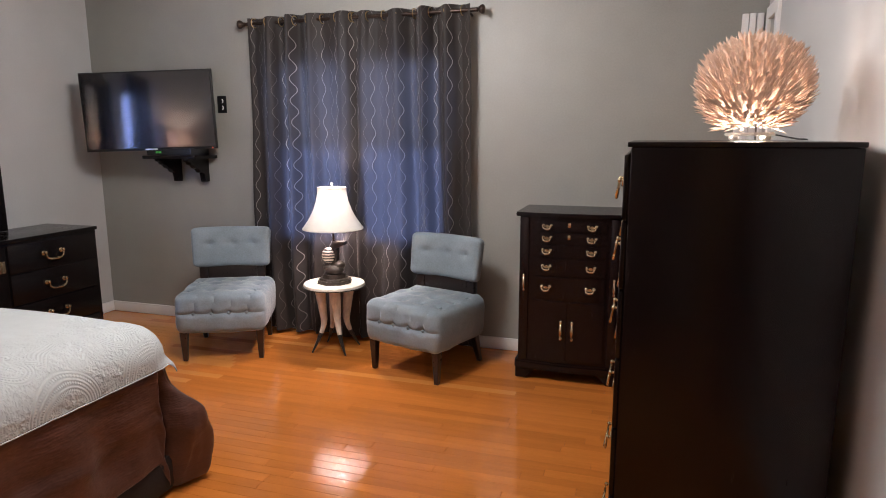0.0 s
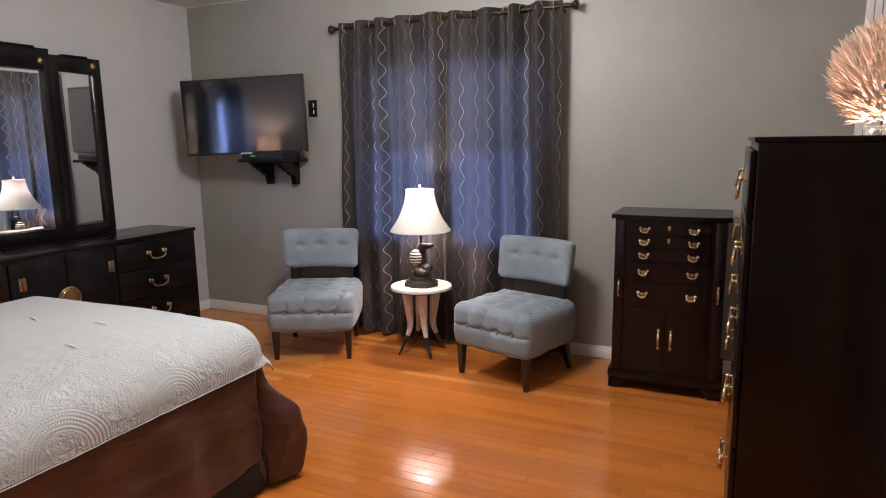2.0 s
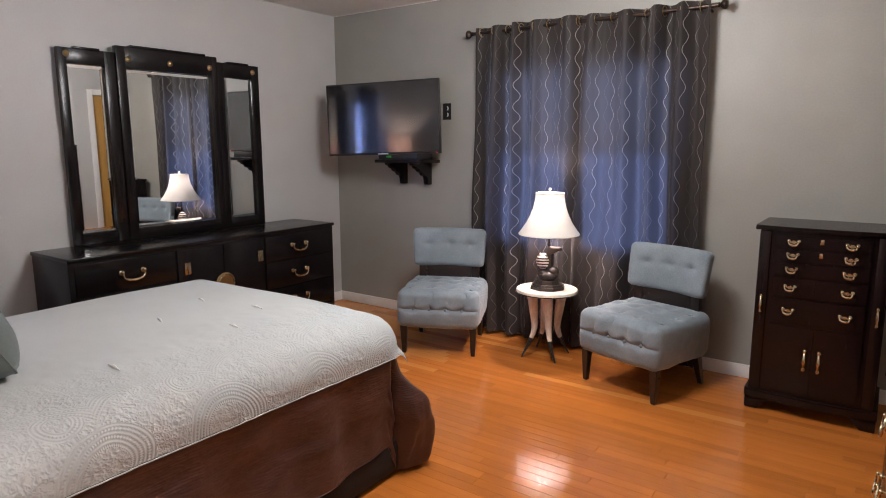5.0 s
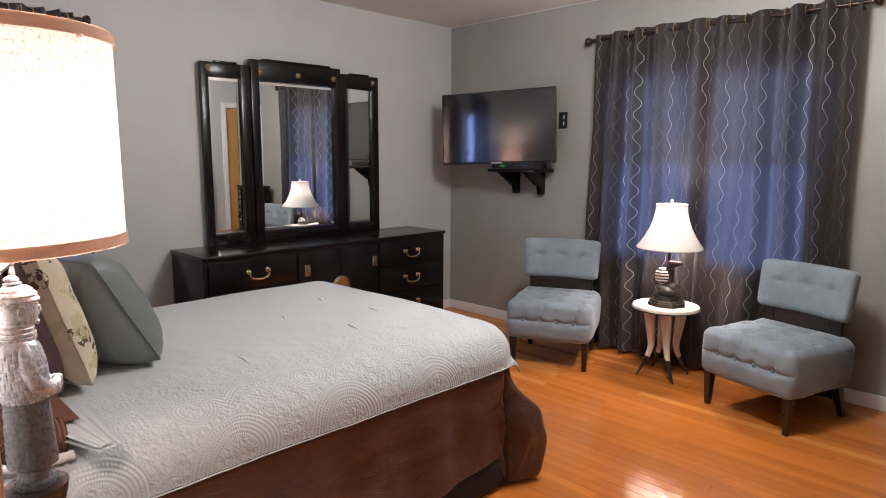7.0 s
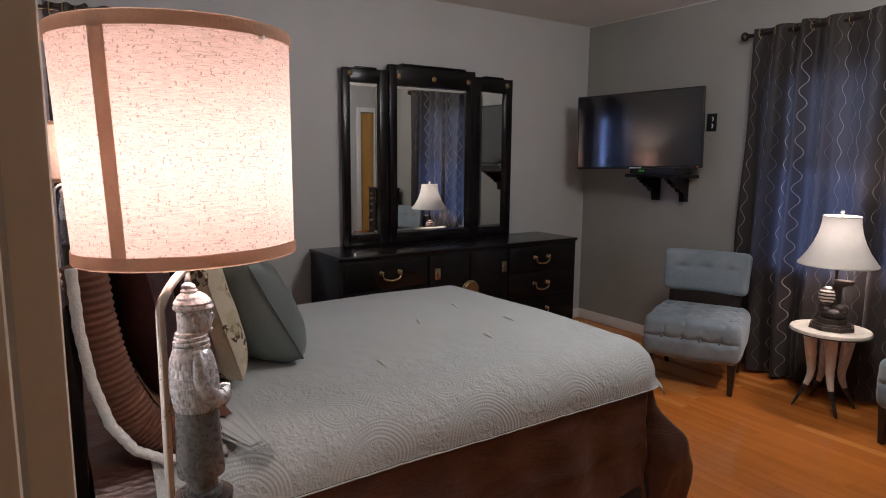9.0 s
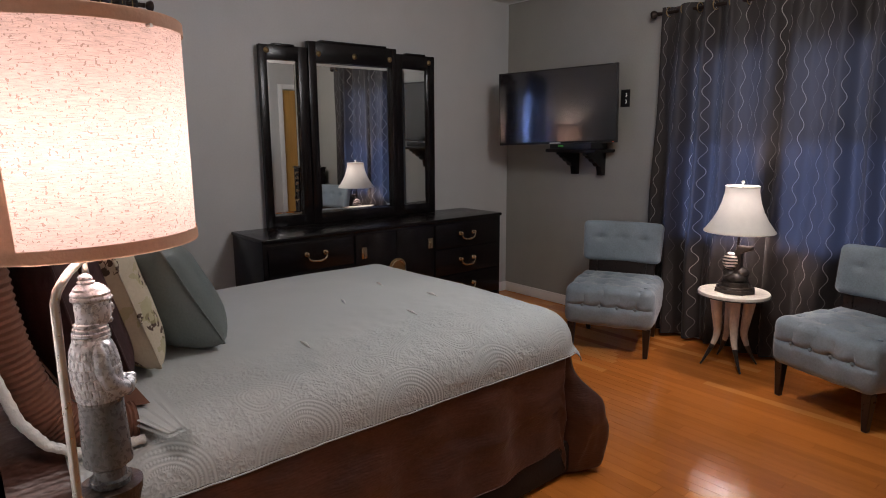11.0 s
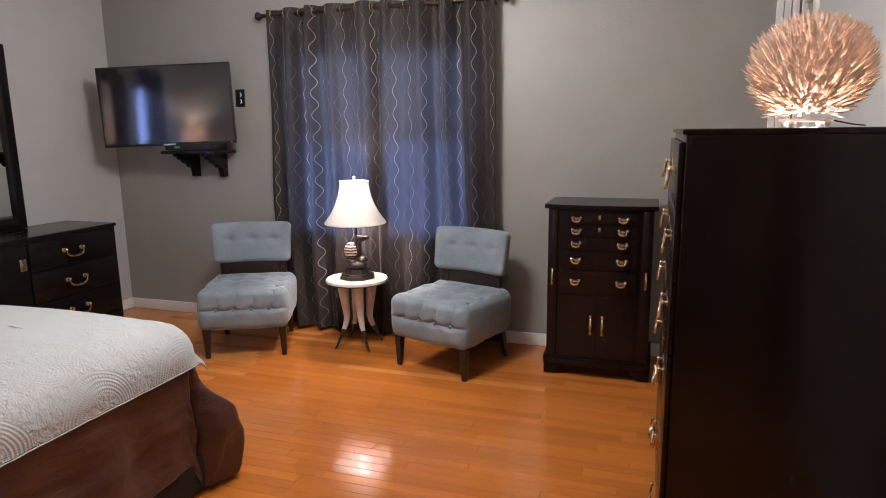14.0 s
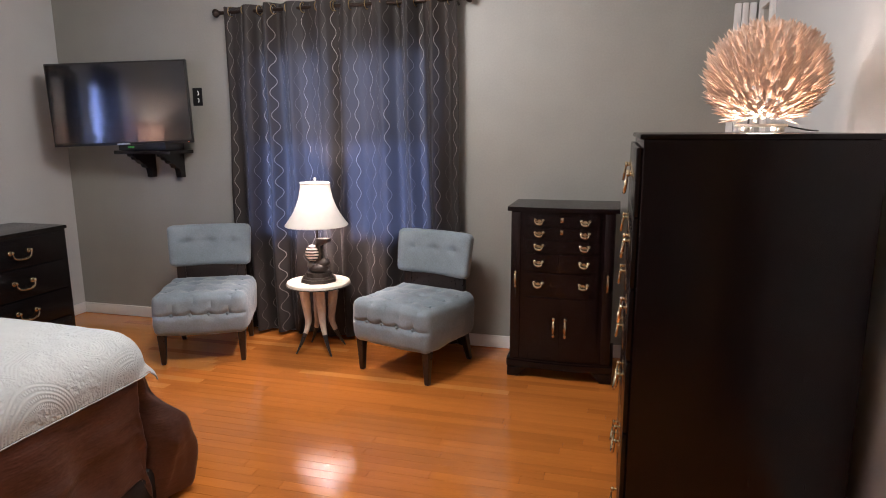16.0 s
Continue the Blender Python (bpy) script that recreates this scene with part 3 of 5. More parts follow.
def slipper_chair(m, label):
    c = thing("slipper_chair", m, label, "chair", "chairs by the window")
    w, d = 0.55, 0.52

    def tuft(p, n):
        q = p.copy()
        if n.z > 0.5:
            q.z += 0.014 * (1 - (2 * p.x / w) ** 2) * (1 - (2 * p.y / d) ** 2)
            for i in range(4):
                for j in range(3):
                    bx, by = (i - 1.5) * 0.14 + (0.07 if j % 2 else 0) * 0, (j - 1) * 0.14
                    q.z -= 0.022 * math.exp(-((p.x - bx) ** 2 + (p.y - by) ** 2) / 0.0011)
            q.z -= 0.005 * math.exp(-(((p.y + 0.08) / 0.012) ** 2)) + 0.005 * math.exp(-(((p.y - 0.08) / 0.012) ** 2))
        if abs(n.z) < 0.75 and n.length > 0.1:
            a = p.x if abs(n.y) > abs(n.x) else p.y
            k = 0.0
            if n.y < -0.5:
                k = 0.010 * math.exp(-((p.z - 0.005) / 0.010) ** 2)
                for b in (-0.165, -0.055, 0.055, 0.165):
                    k += 0.020 * math.exp(-((a - b) ** 2 + (p.z - 0.005) ** 2) / 0.0005)
                    k += 0.013 * math.exp(-((a - b - 0.25 * (p.z - 0.005)) / 0.009) ** 2) * (1 if p.z > 0.005 else 0)
            q -= n * (k - 0.012 * max(0.0, 1 - (p.z / 0.12) ** 2))
        q += n * (0.007 * noise.noise(p * 7) + 0.003 * noise.noise(p * 22))
        return q

    seat = part("seat", soft_box(w, d, 0.265, 0.045, 26, tuft), M_VELVET, c, "button-tufted blue-grey velvet seat")
    seat.location = (0, 0, 0.185)

    def back(p, n):
        q = p.copy()
        if n.y < -0.4:
            q.y -= 0.010 * (1 - (p.x / 0.265) ** 2) * (1 - (p.z / 0.15) ** 2)
            for b in (-0.15, 0.0, 0.15):
                q.y += 0.020 * math.exp(-((p.x - b) ** 2 + (p.z - 0.02) ** 2) / 0.0006)
                q.y += 0.005 * math.exp(-(((p.z - 0.02) / 0.010) ** 2)) * math.exp(-((p.x - b) / 0.05) ** 2)
        q.y += 0.045 * (1 - (p.x / 0.265) ** 2) - 0.03
        q.z += 0.008 * (1 - (p.x / 0.265) ** 2) * (1 if p.z > 0 else 0)
        q.x *= 1 + 0.16 * p.z
        return q

    bk = part("backrest", soft_box(0.53, 0.085, 0.275, 0.035, 22, back), M_VELVET, c, "button-tufted velvet backrest")
    bk.matrix_local = pose(0, 0.225, 0.53, -9, 0, 0)
    for x in (-0.195, 0.195):
        part("post", box(x - 0.028, x + 0.028, 0.205, 0.242, 0.40, 0.60, 0.005), M_LEG, c)
    part("back_rail", box(-0.166, 0.166, 0.208, 0.238, 0.455, 0.545, 0.005), M_LEG, c, "dark wooden back rail")
    for x, y, lean in ((-0.238, -0.215, 0), (0.238, -0.215, 0), (-0.225, 0.205, 0.07), (0.225, 0.205, 0.07)):
        bm = bmesh.new()
        bmesh.ops.create_cube(bm, size=1.0)
        for v in bm.verts:
            t = v.co.z + 0.5
            s = 0.028 + 0.020 * t
            v.co = Vector((x + v.co.x * s, y + v.co.y * s + lean * (1 - t), 0.002 + t * 0.195))
        bmesh.ops.bevel(bm, geom=bm.edges[:], offset=0.003, segments=1, affect="EDGES")
        part("leg", bm, M_LEG, c)
    for i in range(4):
        for j in range(3):
            part("button", ball((i - 1.5) * 0.14, (j - 1) * 0.14, 0.441, 0.011, 0.011, 0.006, n=10), M_VELVET, c)
    for b in (-0.165, -0.055, 0.055, 0.165):
        part("button", ball(b, -0.254, 0.3225, 0.010, 0.006, 0.010, n=10), M_VELVET, c)
    return c


slipper_chair(pose(1.548, -0.545, 0, 0, 0, 25.0), "blue-grey velvet tufted slipper chair on dark legs")
slipper_chair(pose(2.935, -0.455, 0, 0, 0, -17.3), "blue-grey velvet tufted slipper chair turned toward the table")


def horn_table(m):
    t = thing("horn_side_table", m, "round bone-topped side table on four horn legs", "side table")
    part("tabletop", lathe([(0.001, 0.445), (0.185, 0.445), (0.196, 0.450), (0.198, 0.460), (0.194, 0.469), (0.001, 0.470)], 48), M_BONE, t, "cream bone mosaic top")
    part("rim", lathe([(0.1985, 0.446), (0.2015, 0.447), (0.2015, 0.452), (0.1985, 0.453)], 48), M_HORNTIP, t, "thin dark edge band")
    for k in range(4):
        a = radians(28 + 90 * k)
        pts, rad = [], []
        for i in range(15):
            s = i / 14
            r = 0.094 - 0.040 * min(s, 0.6) + 0.27 * max(0, s - 0.5) ** 1.5
            pts.append((r * math.cos(a + 0.35 * s), r * math.sin(a + 0.35 * s), 0.443 - 0.436 * s))
            rad.append(0.035 - 0.030 * s ** 1.15)
        horn = part("leg", tube(pts[:11], rad[:11], 14), M_HORN, t, "mottled cream horn")
        part("horn_tip", tube(pts[10:], rad[10:], 12), M_HORNTIP, horn, "black horn tip")
    return t


horn_table(pose(2.248, -0.345, 0) @ Matrix.Diagonal((1.03, 1.03, 1, 1)))


def zebra_lamp(m):
    t = thing("table_lamp", m, "lit table lamp with zebra-striped base and ivory bell shade", "lamp")
    base = bmesh.new()
    for r, z0, z1 in ((0.115, 0.0, 0.022), (0.100, 0.022, 0.034), (0.078, 0.034, 0.060)):
        o = lathe([(r, z0), (r, z0 + 0.004), (r * 0.97, z1)], 8, closed=True)
        join(base, o)
    part("base", base, M_CARVED, t, "dark stepped octagonal base", smooth=False)
    low = ball(0.0, 0.0, 0.085, 0.066, 0.055, 0.042)
    ball(0.03, 0.01, 0.118, 0.042, 0.04, 0.034, low)
    ball(-0.03, -0.01, 0.105, 0.04, 0.038, 0.03, low)
    part("carved_foot", low, M_CARVED, t, "dark carved foot")
    part("zebra_body", ball(-0.030, -0.012, 0.185, 0.046, 0.040, 0.055, n=24), M_ZEBRA, t, "black and white striped body")
    col = box(-0.008, 0.030, -0.02, 0.02, 0.12, 0.262, 0.006)
    bm = box(0.0, 0.085, -0.024, 0.024, 0.225, 0.285, 0.008, col)
    for v in bm.verts:
        if v.co.z < 0.24 and v.co.x > 0.04:
            v.co.z += 0.035
    part("neck", bm, M_CARVED, t, "dark angular neck")
    part("stem", tube([(0.0, 0, 0.26), (0.0, 0, 0.53)], 0.008), M_BRONZE, t)
    pr = [(0.190, 0.370), (0.189, 0.375), (0.170, 0.403), (0.146, 0.440), (0.122, 0.490), (0.103, 0.545), (0.092, 0.600), (0.089, 0.640)]
    part("shade", lathe(pr, 120, wave=lambda a, z: 0.007 * math.cos(60 * a)), M_SILK, t, "ivory pleated bell shade")
    part("shade_trim", lathe([(0.192, 0.366), (0.194, 0.370), (0.192, 0.375)], 60), M_SILK, t)
    part("shade_trim", lathe([(0.090, 0.636), (0.0925, 0.640), (0.090, 0.644)], 60), M_SILK, t)
    part("bulb", ball(0, 0, 0.52, 0.028), M_BULB, t).visible_shadow = False
    fin = tube([(0, 0, 0.634), (0, 0, 0.662)], 0.006)
    ball(0, 0, 0.667, 0.010, bm=fin)
    part("finial", fin, M_BONE, t)
    for k in range(3):
        a = 2 * math.pi * k / 3
        part("spider_arm", tube([(0, 0, 0.636), (0.089 * math.cos(a), 0.089 * math.sin(a), 0.636)], 0.002, 6), M_STEEL, t)
    return t


zebra_lamp(pose(2.252, -0.345, 0.472) @ Matrix.Diagonal((1.03, 1.03, 0.985, 1)))


def bail_handle(parent, x, y, z, w=0.075, drop=0.034, rosette=0.015, axis="x", material=None, plate=False):
    """A swinging pull: two rosettes and a hanging bow; it faces -y of its thing, or -x with axis 'y'."""
    material = material or M_BRASS

    def turn(p):
        return (x + p[0], y + p[1], z + p[2]) if axis == "x" else (x + p[1], y - p[0], z + p[2])

    bow = []
    for i in range(15):
        t = math.pi * i / 14
        bow.append(turn((-w / 2 * math.cos(t), -0.018 - 0.008 * math.sin(t), -drop * math.sin(t) ** 0.7)))
    rad = [0.0032 + 0.0022 * math.sin(math.pi * i / 14) for i in range(15)]
    bm = tube(bow, rad, 8)
    for s in (-1, 1):
        ball(*turn((s * w / 2, -0.016, 0.0)), 0.0075, bm=bm, n=10)
        tube([turn((s * w / 2, -0.0005, 0)), turn((s * w / 2, -0.016, 0))], 0.004, 8, bm)
    h = part("handle", bm, material, parent, "brass bail pull")
    for s in (-1, 1):
        o = lathe([(0.0005, 0.005), (rosette * 0.5, 0.0045), (rosette * 0.8, 0.003), (rosette, 0.0005)], 14)
        bmesh.ops.transform(o, matrix=Matrix.Translation(turn((s * w / 2, -0.0005, 0))) @ (pose(0, 0, 0, 90, 0, 0) if axis == "x" else pose(0, 0, 0, 0, -90, 0)), verts=o.verts[:])
        part("rosette", o, material, h)
    if plate:
        p = bmesh.new()
        ring = []
        for k in range(24):
            a = 2 * math.pi * k / 24
            r = 0.0125 * (1 + 0.22 * math.cos(4 * a) + 0.10 * math.cos(6 * a))
            ring.append((r * 1.25 * math.cos(a), r * 0.72 * math.sin(a)))
        f0 = [p.verts.new((x + a, y - 0.0004, z + b - 0.006)) for a, b in ring]
        f1 = [p.verts.new((x + a * 0.94, y - 0.0030, z + b * 0.94 - 0.006)) for a, b in ring]
        for k in range(24):
            p.faces.new((f0[k], f0[(k + 1) % 24], f1[(k + 1) % 24], f1[k]))
        p.faces.new(f1)
        bmesh.ops.recalc_face_normals(p, faces=p.faces[:])
        part("back_plate", p, material, h)
    return h


def silver_chest(m):
    """A narrow bow-fronted cabinet; its front faces -y, base centred at the origin."""
    c = thing("silver_cabinet", m, "dark mahogany cabinet with five drawers, two doors and brass pulls", "cabinet")
    w, d, h = 0.57, 0.40, 1.0

    def bow(y, x, k=0.022):
        return y - k * (1 - (2 * x / w) ** 2)

    def curved(x0, x1, y0, y1, z0, z1, k=0.022, n=12, bevel=0.004):
        bm = bmesh.new()
        fr, bk = [], []
        for i in range(n + 1):
            x = x0 + (x1 - x0) * i / n
            fr.append((x, bow(y0, x, k)))
            bk.append((x, y1))
        loop = fr + bk[::-1]
        lo = [bm.verts.new((x, y, z0)) for x, y in loop]
        hi = [bm.verts.new((x, y, z1)) for x, y in loop]
        L = len(loop)
        for i in range(L):
            bm.faces.new((lo[i], lo[(i + 1) % L], hi[(i + 1) % L], hi[i]))
        bm.faces.new(lo[::-1])
        bm.faces.new(hi)
        bmesh.ops.recalc_face_normals(bm, faces=bm.faces[:])
        ed = [e for e in bm.edges if abs(e.verts[0].co.z - e.verts[1].co.z) < 1e-6 and min(e.verts[0].co.y, e.verts[1].co.y) < y0 + 0.002]
        bmesh.ops.bevel(bm, geom=ed, offset=bevel, segments=2, affect="EDGES")
        return bm

    part("body", curved(-w / 2, w / 2, -d / 2 + 0.012, d / 2, 0.10, 0.965), M_MAHOG, c)
    part("top", curved(-w / 2 - 0.020, w / 2 + 0.020, -d / 2 - 0.012, d / 2 + 0.005, 0.966, 0.990, bevel=0.008), M_MAHOG, c, "moulded overhanging top")
    part("plinth", curved(-w / 2 - 0.016, w / 2 + 0.016, -d / 2 - 0.008, d / 2 + 0.004, 0.062, 0.112, bevel=0.010), M_MAHOG, c, "moulded plinth")
    for sx in (-1, 1):
        for sy in (-1, 1):
            x, y = sx * (w / 2 - 0.045), sy * (d / 2 - 0.045)
            bm = box(x - 0.058, x + 0.058, y - 0.048, y + 0.048, 0.002, 0.063, 0.008)
            for v in bm.verts:
                if v.co.z < 0.03 and (v.co.x - x) * sx < 0:
                    v.co.x += sx * 0.045
            part("foot", bm, M_MAHOG, c, "bracket foot")
    fy = -d / 2 + 0.012
    zs = ((0.888, 0.945), (0.818, 0.880), (0.742, 0.810), (0.634, 0.734), (0.500, 0.626))
    for i, (z0, z1) in enumerate(zs):
        dr = part("drawer", curved(-0.205, 0.205, fy - 0.010, fy + 0.004, z0, z1), M_MAHOG, c)
        zc = (z0 + z1) / 2 + 0.004
        for x in (-0.125, 0.125):
            bail_handle(dr, x, bow(fy - 0.010, x), zc, 0.044, 0.020, 0.009, plate=True)
        if i < 2:
            part("keyhole_plate", box(-0.008, 0.008, bow(fy - 0.0125, 0), bow(fy - 0.0095, 0), zc - 0.008, zc + 0.016, 0.002), M_BRASS, dr, "small brass keyhole plate")
    for x0, x1, hx in ((-0.205, -0.003, -0.032), (0.003, 0.205, 0.032)):
        dr = part("cabinet_door", curved(x0, x1, fy - 0.010, fy + 0.004, 0.130, 0.484), M_MAHOG, c)
        bm = tube([(hx, bow(fy - 0.013, hx), 0.275), (hx, bow(fy - 0.026, hx), 0.290), (hx, bow(fy - 0.030, hx), 0.315), (hx, bow(fy - 0.026, hx), 0.340), (hx, bow(fy - 0.013, hx), 0.355)], [0.004, 0.006, 0.0085, 0.006, 0.004], 8)
        for z in (0.268, 0.362):
            ball(hx, bow(fy - 0.013, hx), z, 0.009, 0.006, 0.012, bm=bm, n=10)
        part("handle", bm, M_BRASS, dr, "upright brass door pull")
    for sx in (-1, 1):
        x = sx * (w / 2 - 0.030)
        part("stile", box(x - 0.026, x + 0.026, fy - 0.016, fy + 0.002, 0.114, 0.962, 0.006), M_MAHOG, c, "fluted corner stile")
        bm = tube([(x, fy - 0.018, 0.545), (x, fy - 0.028, 0.56), (x, fy - 0.030, 0.58), (x, fy - 0.028, 0.60), (x, fy - 0.018, 0.615)], [0.003, 0.005, 0.007, 0.005, 0.003], 8)
        for z in (0.54, 0.62):
            ball(x, fy - 0.018, z, 0.007, 0.005, 0.009, bm=bm, n=10)
        part("handle", bm, M_BRASS, c, "upright brass pull on the stile")
    return c


silver_chest(pose(3.804, -0.265, 0) @ Matrix.Diagonal((1.0, 1.0, 1.012, 1)))


def tall_chest(m):
    """Front faces -x; near end at y 0, away from the origin along +y."""
    c = thing("tall_chest", m, "tall dark wood chest of drawers with brass bail pulls", "chest of drawers")
    D, L, h = 0.60, 0.98, 1.412
    part("body", box(0.012, D, 0, L, 0.05, 1.396, 0.004), M_MAHOG, c, "dark mahogany case")
    part("top", box(0.002, D + 0.004, -0.005, L + 0.005, 1.397, h, 0.004, seg=2), M_MAHOG, c)
    part("plinth", box(0.02, D, 0.008, L - 0.008, 0.002, 0.049, 0.004), M_MAHOG, c)
    z = 1.375
    for hgt in (0.20, 0.21, 0.22, 0.23, 0.235, 0.235):
        d = part("drawer", box(-0.006, 0.0115, 0.018, L - 0.018, z - hgt + 0.006, z, 0.005), M_MAHOG, c)
        for y in (0.22, L - 0.22):
            bail_handle(d, -0.006, y, z - hgt * 0.42, 0.105, 0.060, 0.020, axis="y")
        part("keyhole_plate", box(-0.009, -0.0055, L / 2 - 0.014, L / 2 + 0.014, z - hgt * 0.42 - 0.02, z - hgt * 0.42 + 0.02, 0.002), M_BRASS, d, "small brass keyhole plate")
        z -= hgt
    return c


tall_chest(pose(4.14, -2.12, 0))


def coral_lamp(m):
    t = thing("coral_lamp", m, "round lit lamp of carved pale wood slivers", "lamp")
    rnd = random.Random(5)
    R = 0.168
    bm = bmesh.new()
    golden = math.pi * (3 - math.sqrt(5))
    for i in range(2200):
        zf = 1 - 1.88 * (i + 0.5) / 2200
        a = i * golden + rnd.uniform(-0.15, 0.15)
        rr = math.sqrt(max(0.0, 1 - zf * zf))
        n = Vector((rr * math.cos(a), rr * math.sin(a), zf))
        lean = (n + Vector((0, 0, 0.95 if zf < 0.55 else 0.35)) + Vector([rnd.uniform(-0.22, 0.22) for _ in range(3)])).normalized()
        base = n * R * rnd.uniform(0.76, 0.90)
        side = lean.cross(n.cross(lean) if n.cross(lean).length > 0.05 else Vector((1, 0, 0))).normalized()
        flat = lean.cross(side).normalized()
        ln, w = rnd.uniform(0.036, 0.056), rnd.uniform(0.0042, 0.0072)
        f0 = [base - flat * w * 0.6, base + side * w * 0.35, base + flat * w * 0.6, base - side * w * 0.35]
        mid = base + lean * ln * 0.72
        f1 = [mid - flat * w, mid + side * w * 0.4, mid + flat * w, mid - side * w * 0.4]
        tip = bm.verts.new(base + lean * ln)
        v0, v1 = [bm.verts.new(p) for p in f0], [bm.verts.new(p) for p in f1]
        for k in range(4):
            bm.faces.new((v0[k], v0[(k + 1) % 4], v1[(k + 1) % 4], v1[k]))
            bm.faces.new((v1[k], v1[(k + 1) % 4], tip))
    bmesh.ops.recalc_face_normals(bm, faces=bm.faces[:])
    for v in bm.verts:
        v.co.z = v.co.z * 0.94 + 0.160
    part("shade", bm, M_PALEWOOD, t, "globe of overlapping pale wood slivers", smooth=False, kind="stuff")
    part("base_ring", lathe([(0.060, 0.016), (0.072, 0.016), (0.074, 0.020), (0.072, 0.026), (0.060, 0.026)], 32), M_SILK, t, "white base ring")
    for k in range(4):
        a = math.pi / 4 + k * math.pi / 2
        part("foot", ball(0.066 * math.cos(a), 0.066 * math.sin(a), 0.0105, 0.010, n=12), M_SILK, t, "white ball foot")
    part("bulb", ball(0, 0, 0.070, 0.014, 0.014, 0.022), M_BULB, t).visible_shadow = False
    part("cord", tube([(0.07, 0.0, 0.02), (0.11, 0.02, 0.012), (0.15, 0.06, 0.006), (0.19, 0.12, 0.004)], 0.0025, 6), M_PLASTIC, t, "thin dark cord")
    return t


coral_lamp(pose(4.505, -1.79, 1.413))


def dresser(m):
    """Front faces +x; runs along +y from the origin."""
    c = thing("dresser", m, "long black lacquered dresser with brass hardware", "dresser")
    D, L, h = 0.455, 1.985, 0.805
    part("body", box(0.0, D - 0.012, 0, L, 0.07, h - 0.024, 0.003), M_DARK, c)
    part("top", box(-0.005, D + 0.004, -0.006, L + 0.006, h - 0.023, h, 0.006, seg=3), M_DARK, c)
    part("plinth", box(0.02, D - 0.04, 0.02, L - 0.02, 0.002, 0.069, 0.003), M_DARK, c)
    fx = D - 0.012

    def front(name, y0, y1, z0, z1):
        return part(name, box(fx - 0.002, fx + 0.012, y0, y1, z0, z1, 0.004), M_DARK, c)

    def pull(parent, y, z, w=0.13, drop=0.045):
        hx = fx + 0.012
        pts = []
        for i in range(17):
            t = math.pi * i / 16
            pts.append((hx + 0.024 + 0.006 * math.sin(t), y - w / 2 * math.cos(t), z - drop * math.sin(t) ** 0.55))
        bm = tube(pts, [0.004 + 0.003 * math.sin(math.pi * i / 16) for i in range(17)], 8)
        for s in (-1, 1):
            ball(hx + 0.022, y + s * w / 2, z + 0.004, 0.011, bm=bm, n=10)
            tube([(hx + 0.0005, y + s * w / 2, z), (hx + 0.022, y + s * w / 2, z)], 0.0055, 8, bm)
            ball(hx + 0.003, y + s * w / 2, z, 0.004, 0.015, 0.015, bm=bm, n=12)
        part("handle", bm, M_BRASS, parent, "curved brass bow pull")

    rows = ((0.585, 0.765), (0.385, 0.575), (0.19, 0.375))
    for y0, y1, yc in ((0.03, 0.62, 0.345), (1.315, 1.955, 1.62)):
        for z0, z1 in rows:
            pull(front("drawer", y0, y1, z0, z1), yc, (z0 + z1) / 2 + 0.01)
        part("drawer_rail", box(fx - 0.002, fx + 0.006, y0, y1, 0.09, 0.18, 0.003), M_DARK, c)
    for y0, y1 in ((0.635, 0.965), (0.971, 1.30)):
        d = front("cabinet_door", y0, y1, 0.10, 0.765)
        hy = 0.71 if y0 < 0.9 else 1.275
        pl = part("hinge_plate", box(fx + 0.0125, fx + 0.017, hy - 0.030, hy + 0.012, 0.605, 0.68, 0.002), M_BRASS, d, "square brass plate")
        part("plate_rib", tube([(fx + 0.019, hy - 0.009, 0.606), (fx + 0.019, hy - 0.009, 0.679)], 0.005, 8), M_BRASS, pl)
    disc = lathe([(0.0005, 0.0), (0.070, 0.0), (0.074, 0.004), (0.070, 0.006), (0.060, 0.004), (0.0005, 0.005)], 40)
    bmesh.ops.transform(disc, matrix=pose(fx + 0.0135, 0.968, 0.50, 0, 90, 0), verts=disc.verts[:])
    md = part("medallion", disc, M_DULLBRASS, c, "round brass medallion")
    ring = tube([(fx + 0.024 + 0.006 * (1 - math.sin(t)), 0.968 + 0.058 * math.cos(t), 0.50 + 0.058 * math.sin(t)) for t in [2 * math.pi * i / 32 for i in range(33)]], 0.006, 8, cap=False)
    part("ring_pull", ring, M_BRASS, md, "brass ring")
    return c


dresser(pose(0.02, -2.535, 0))


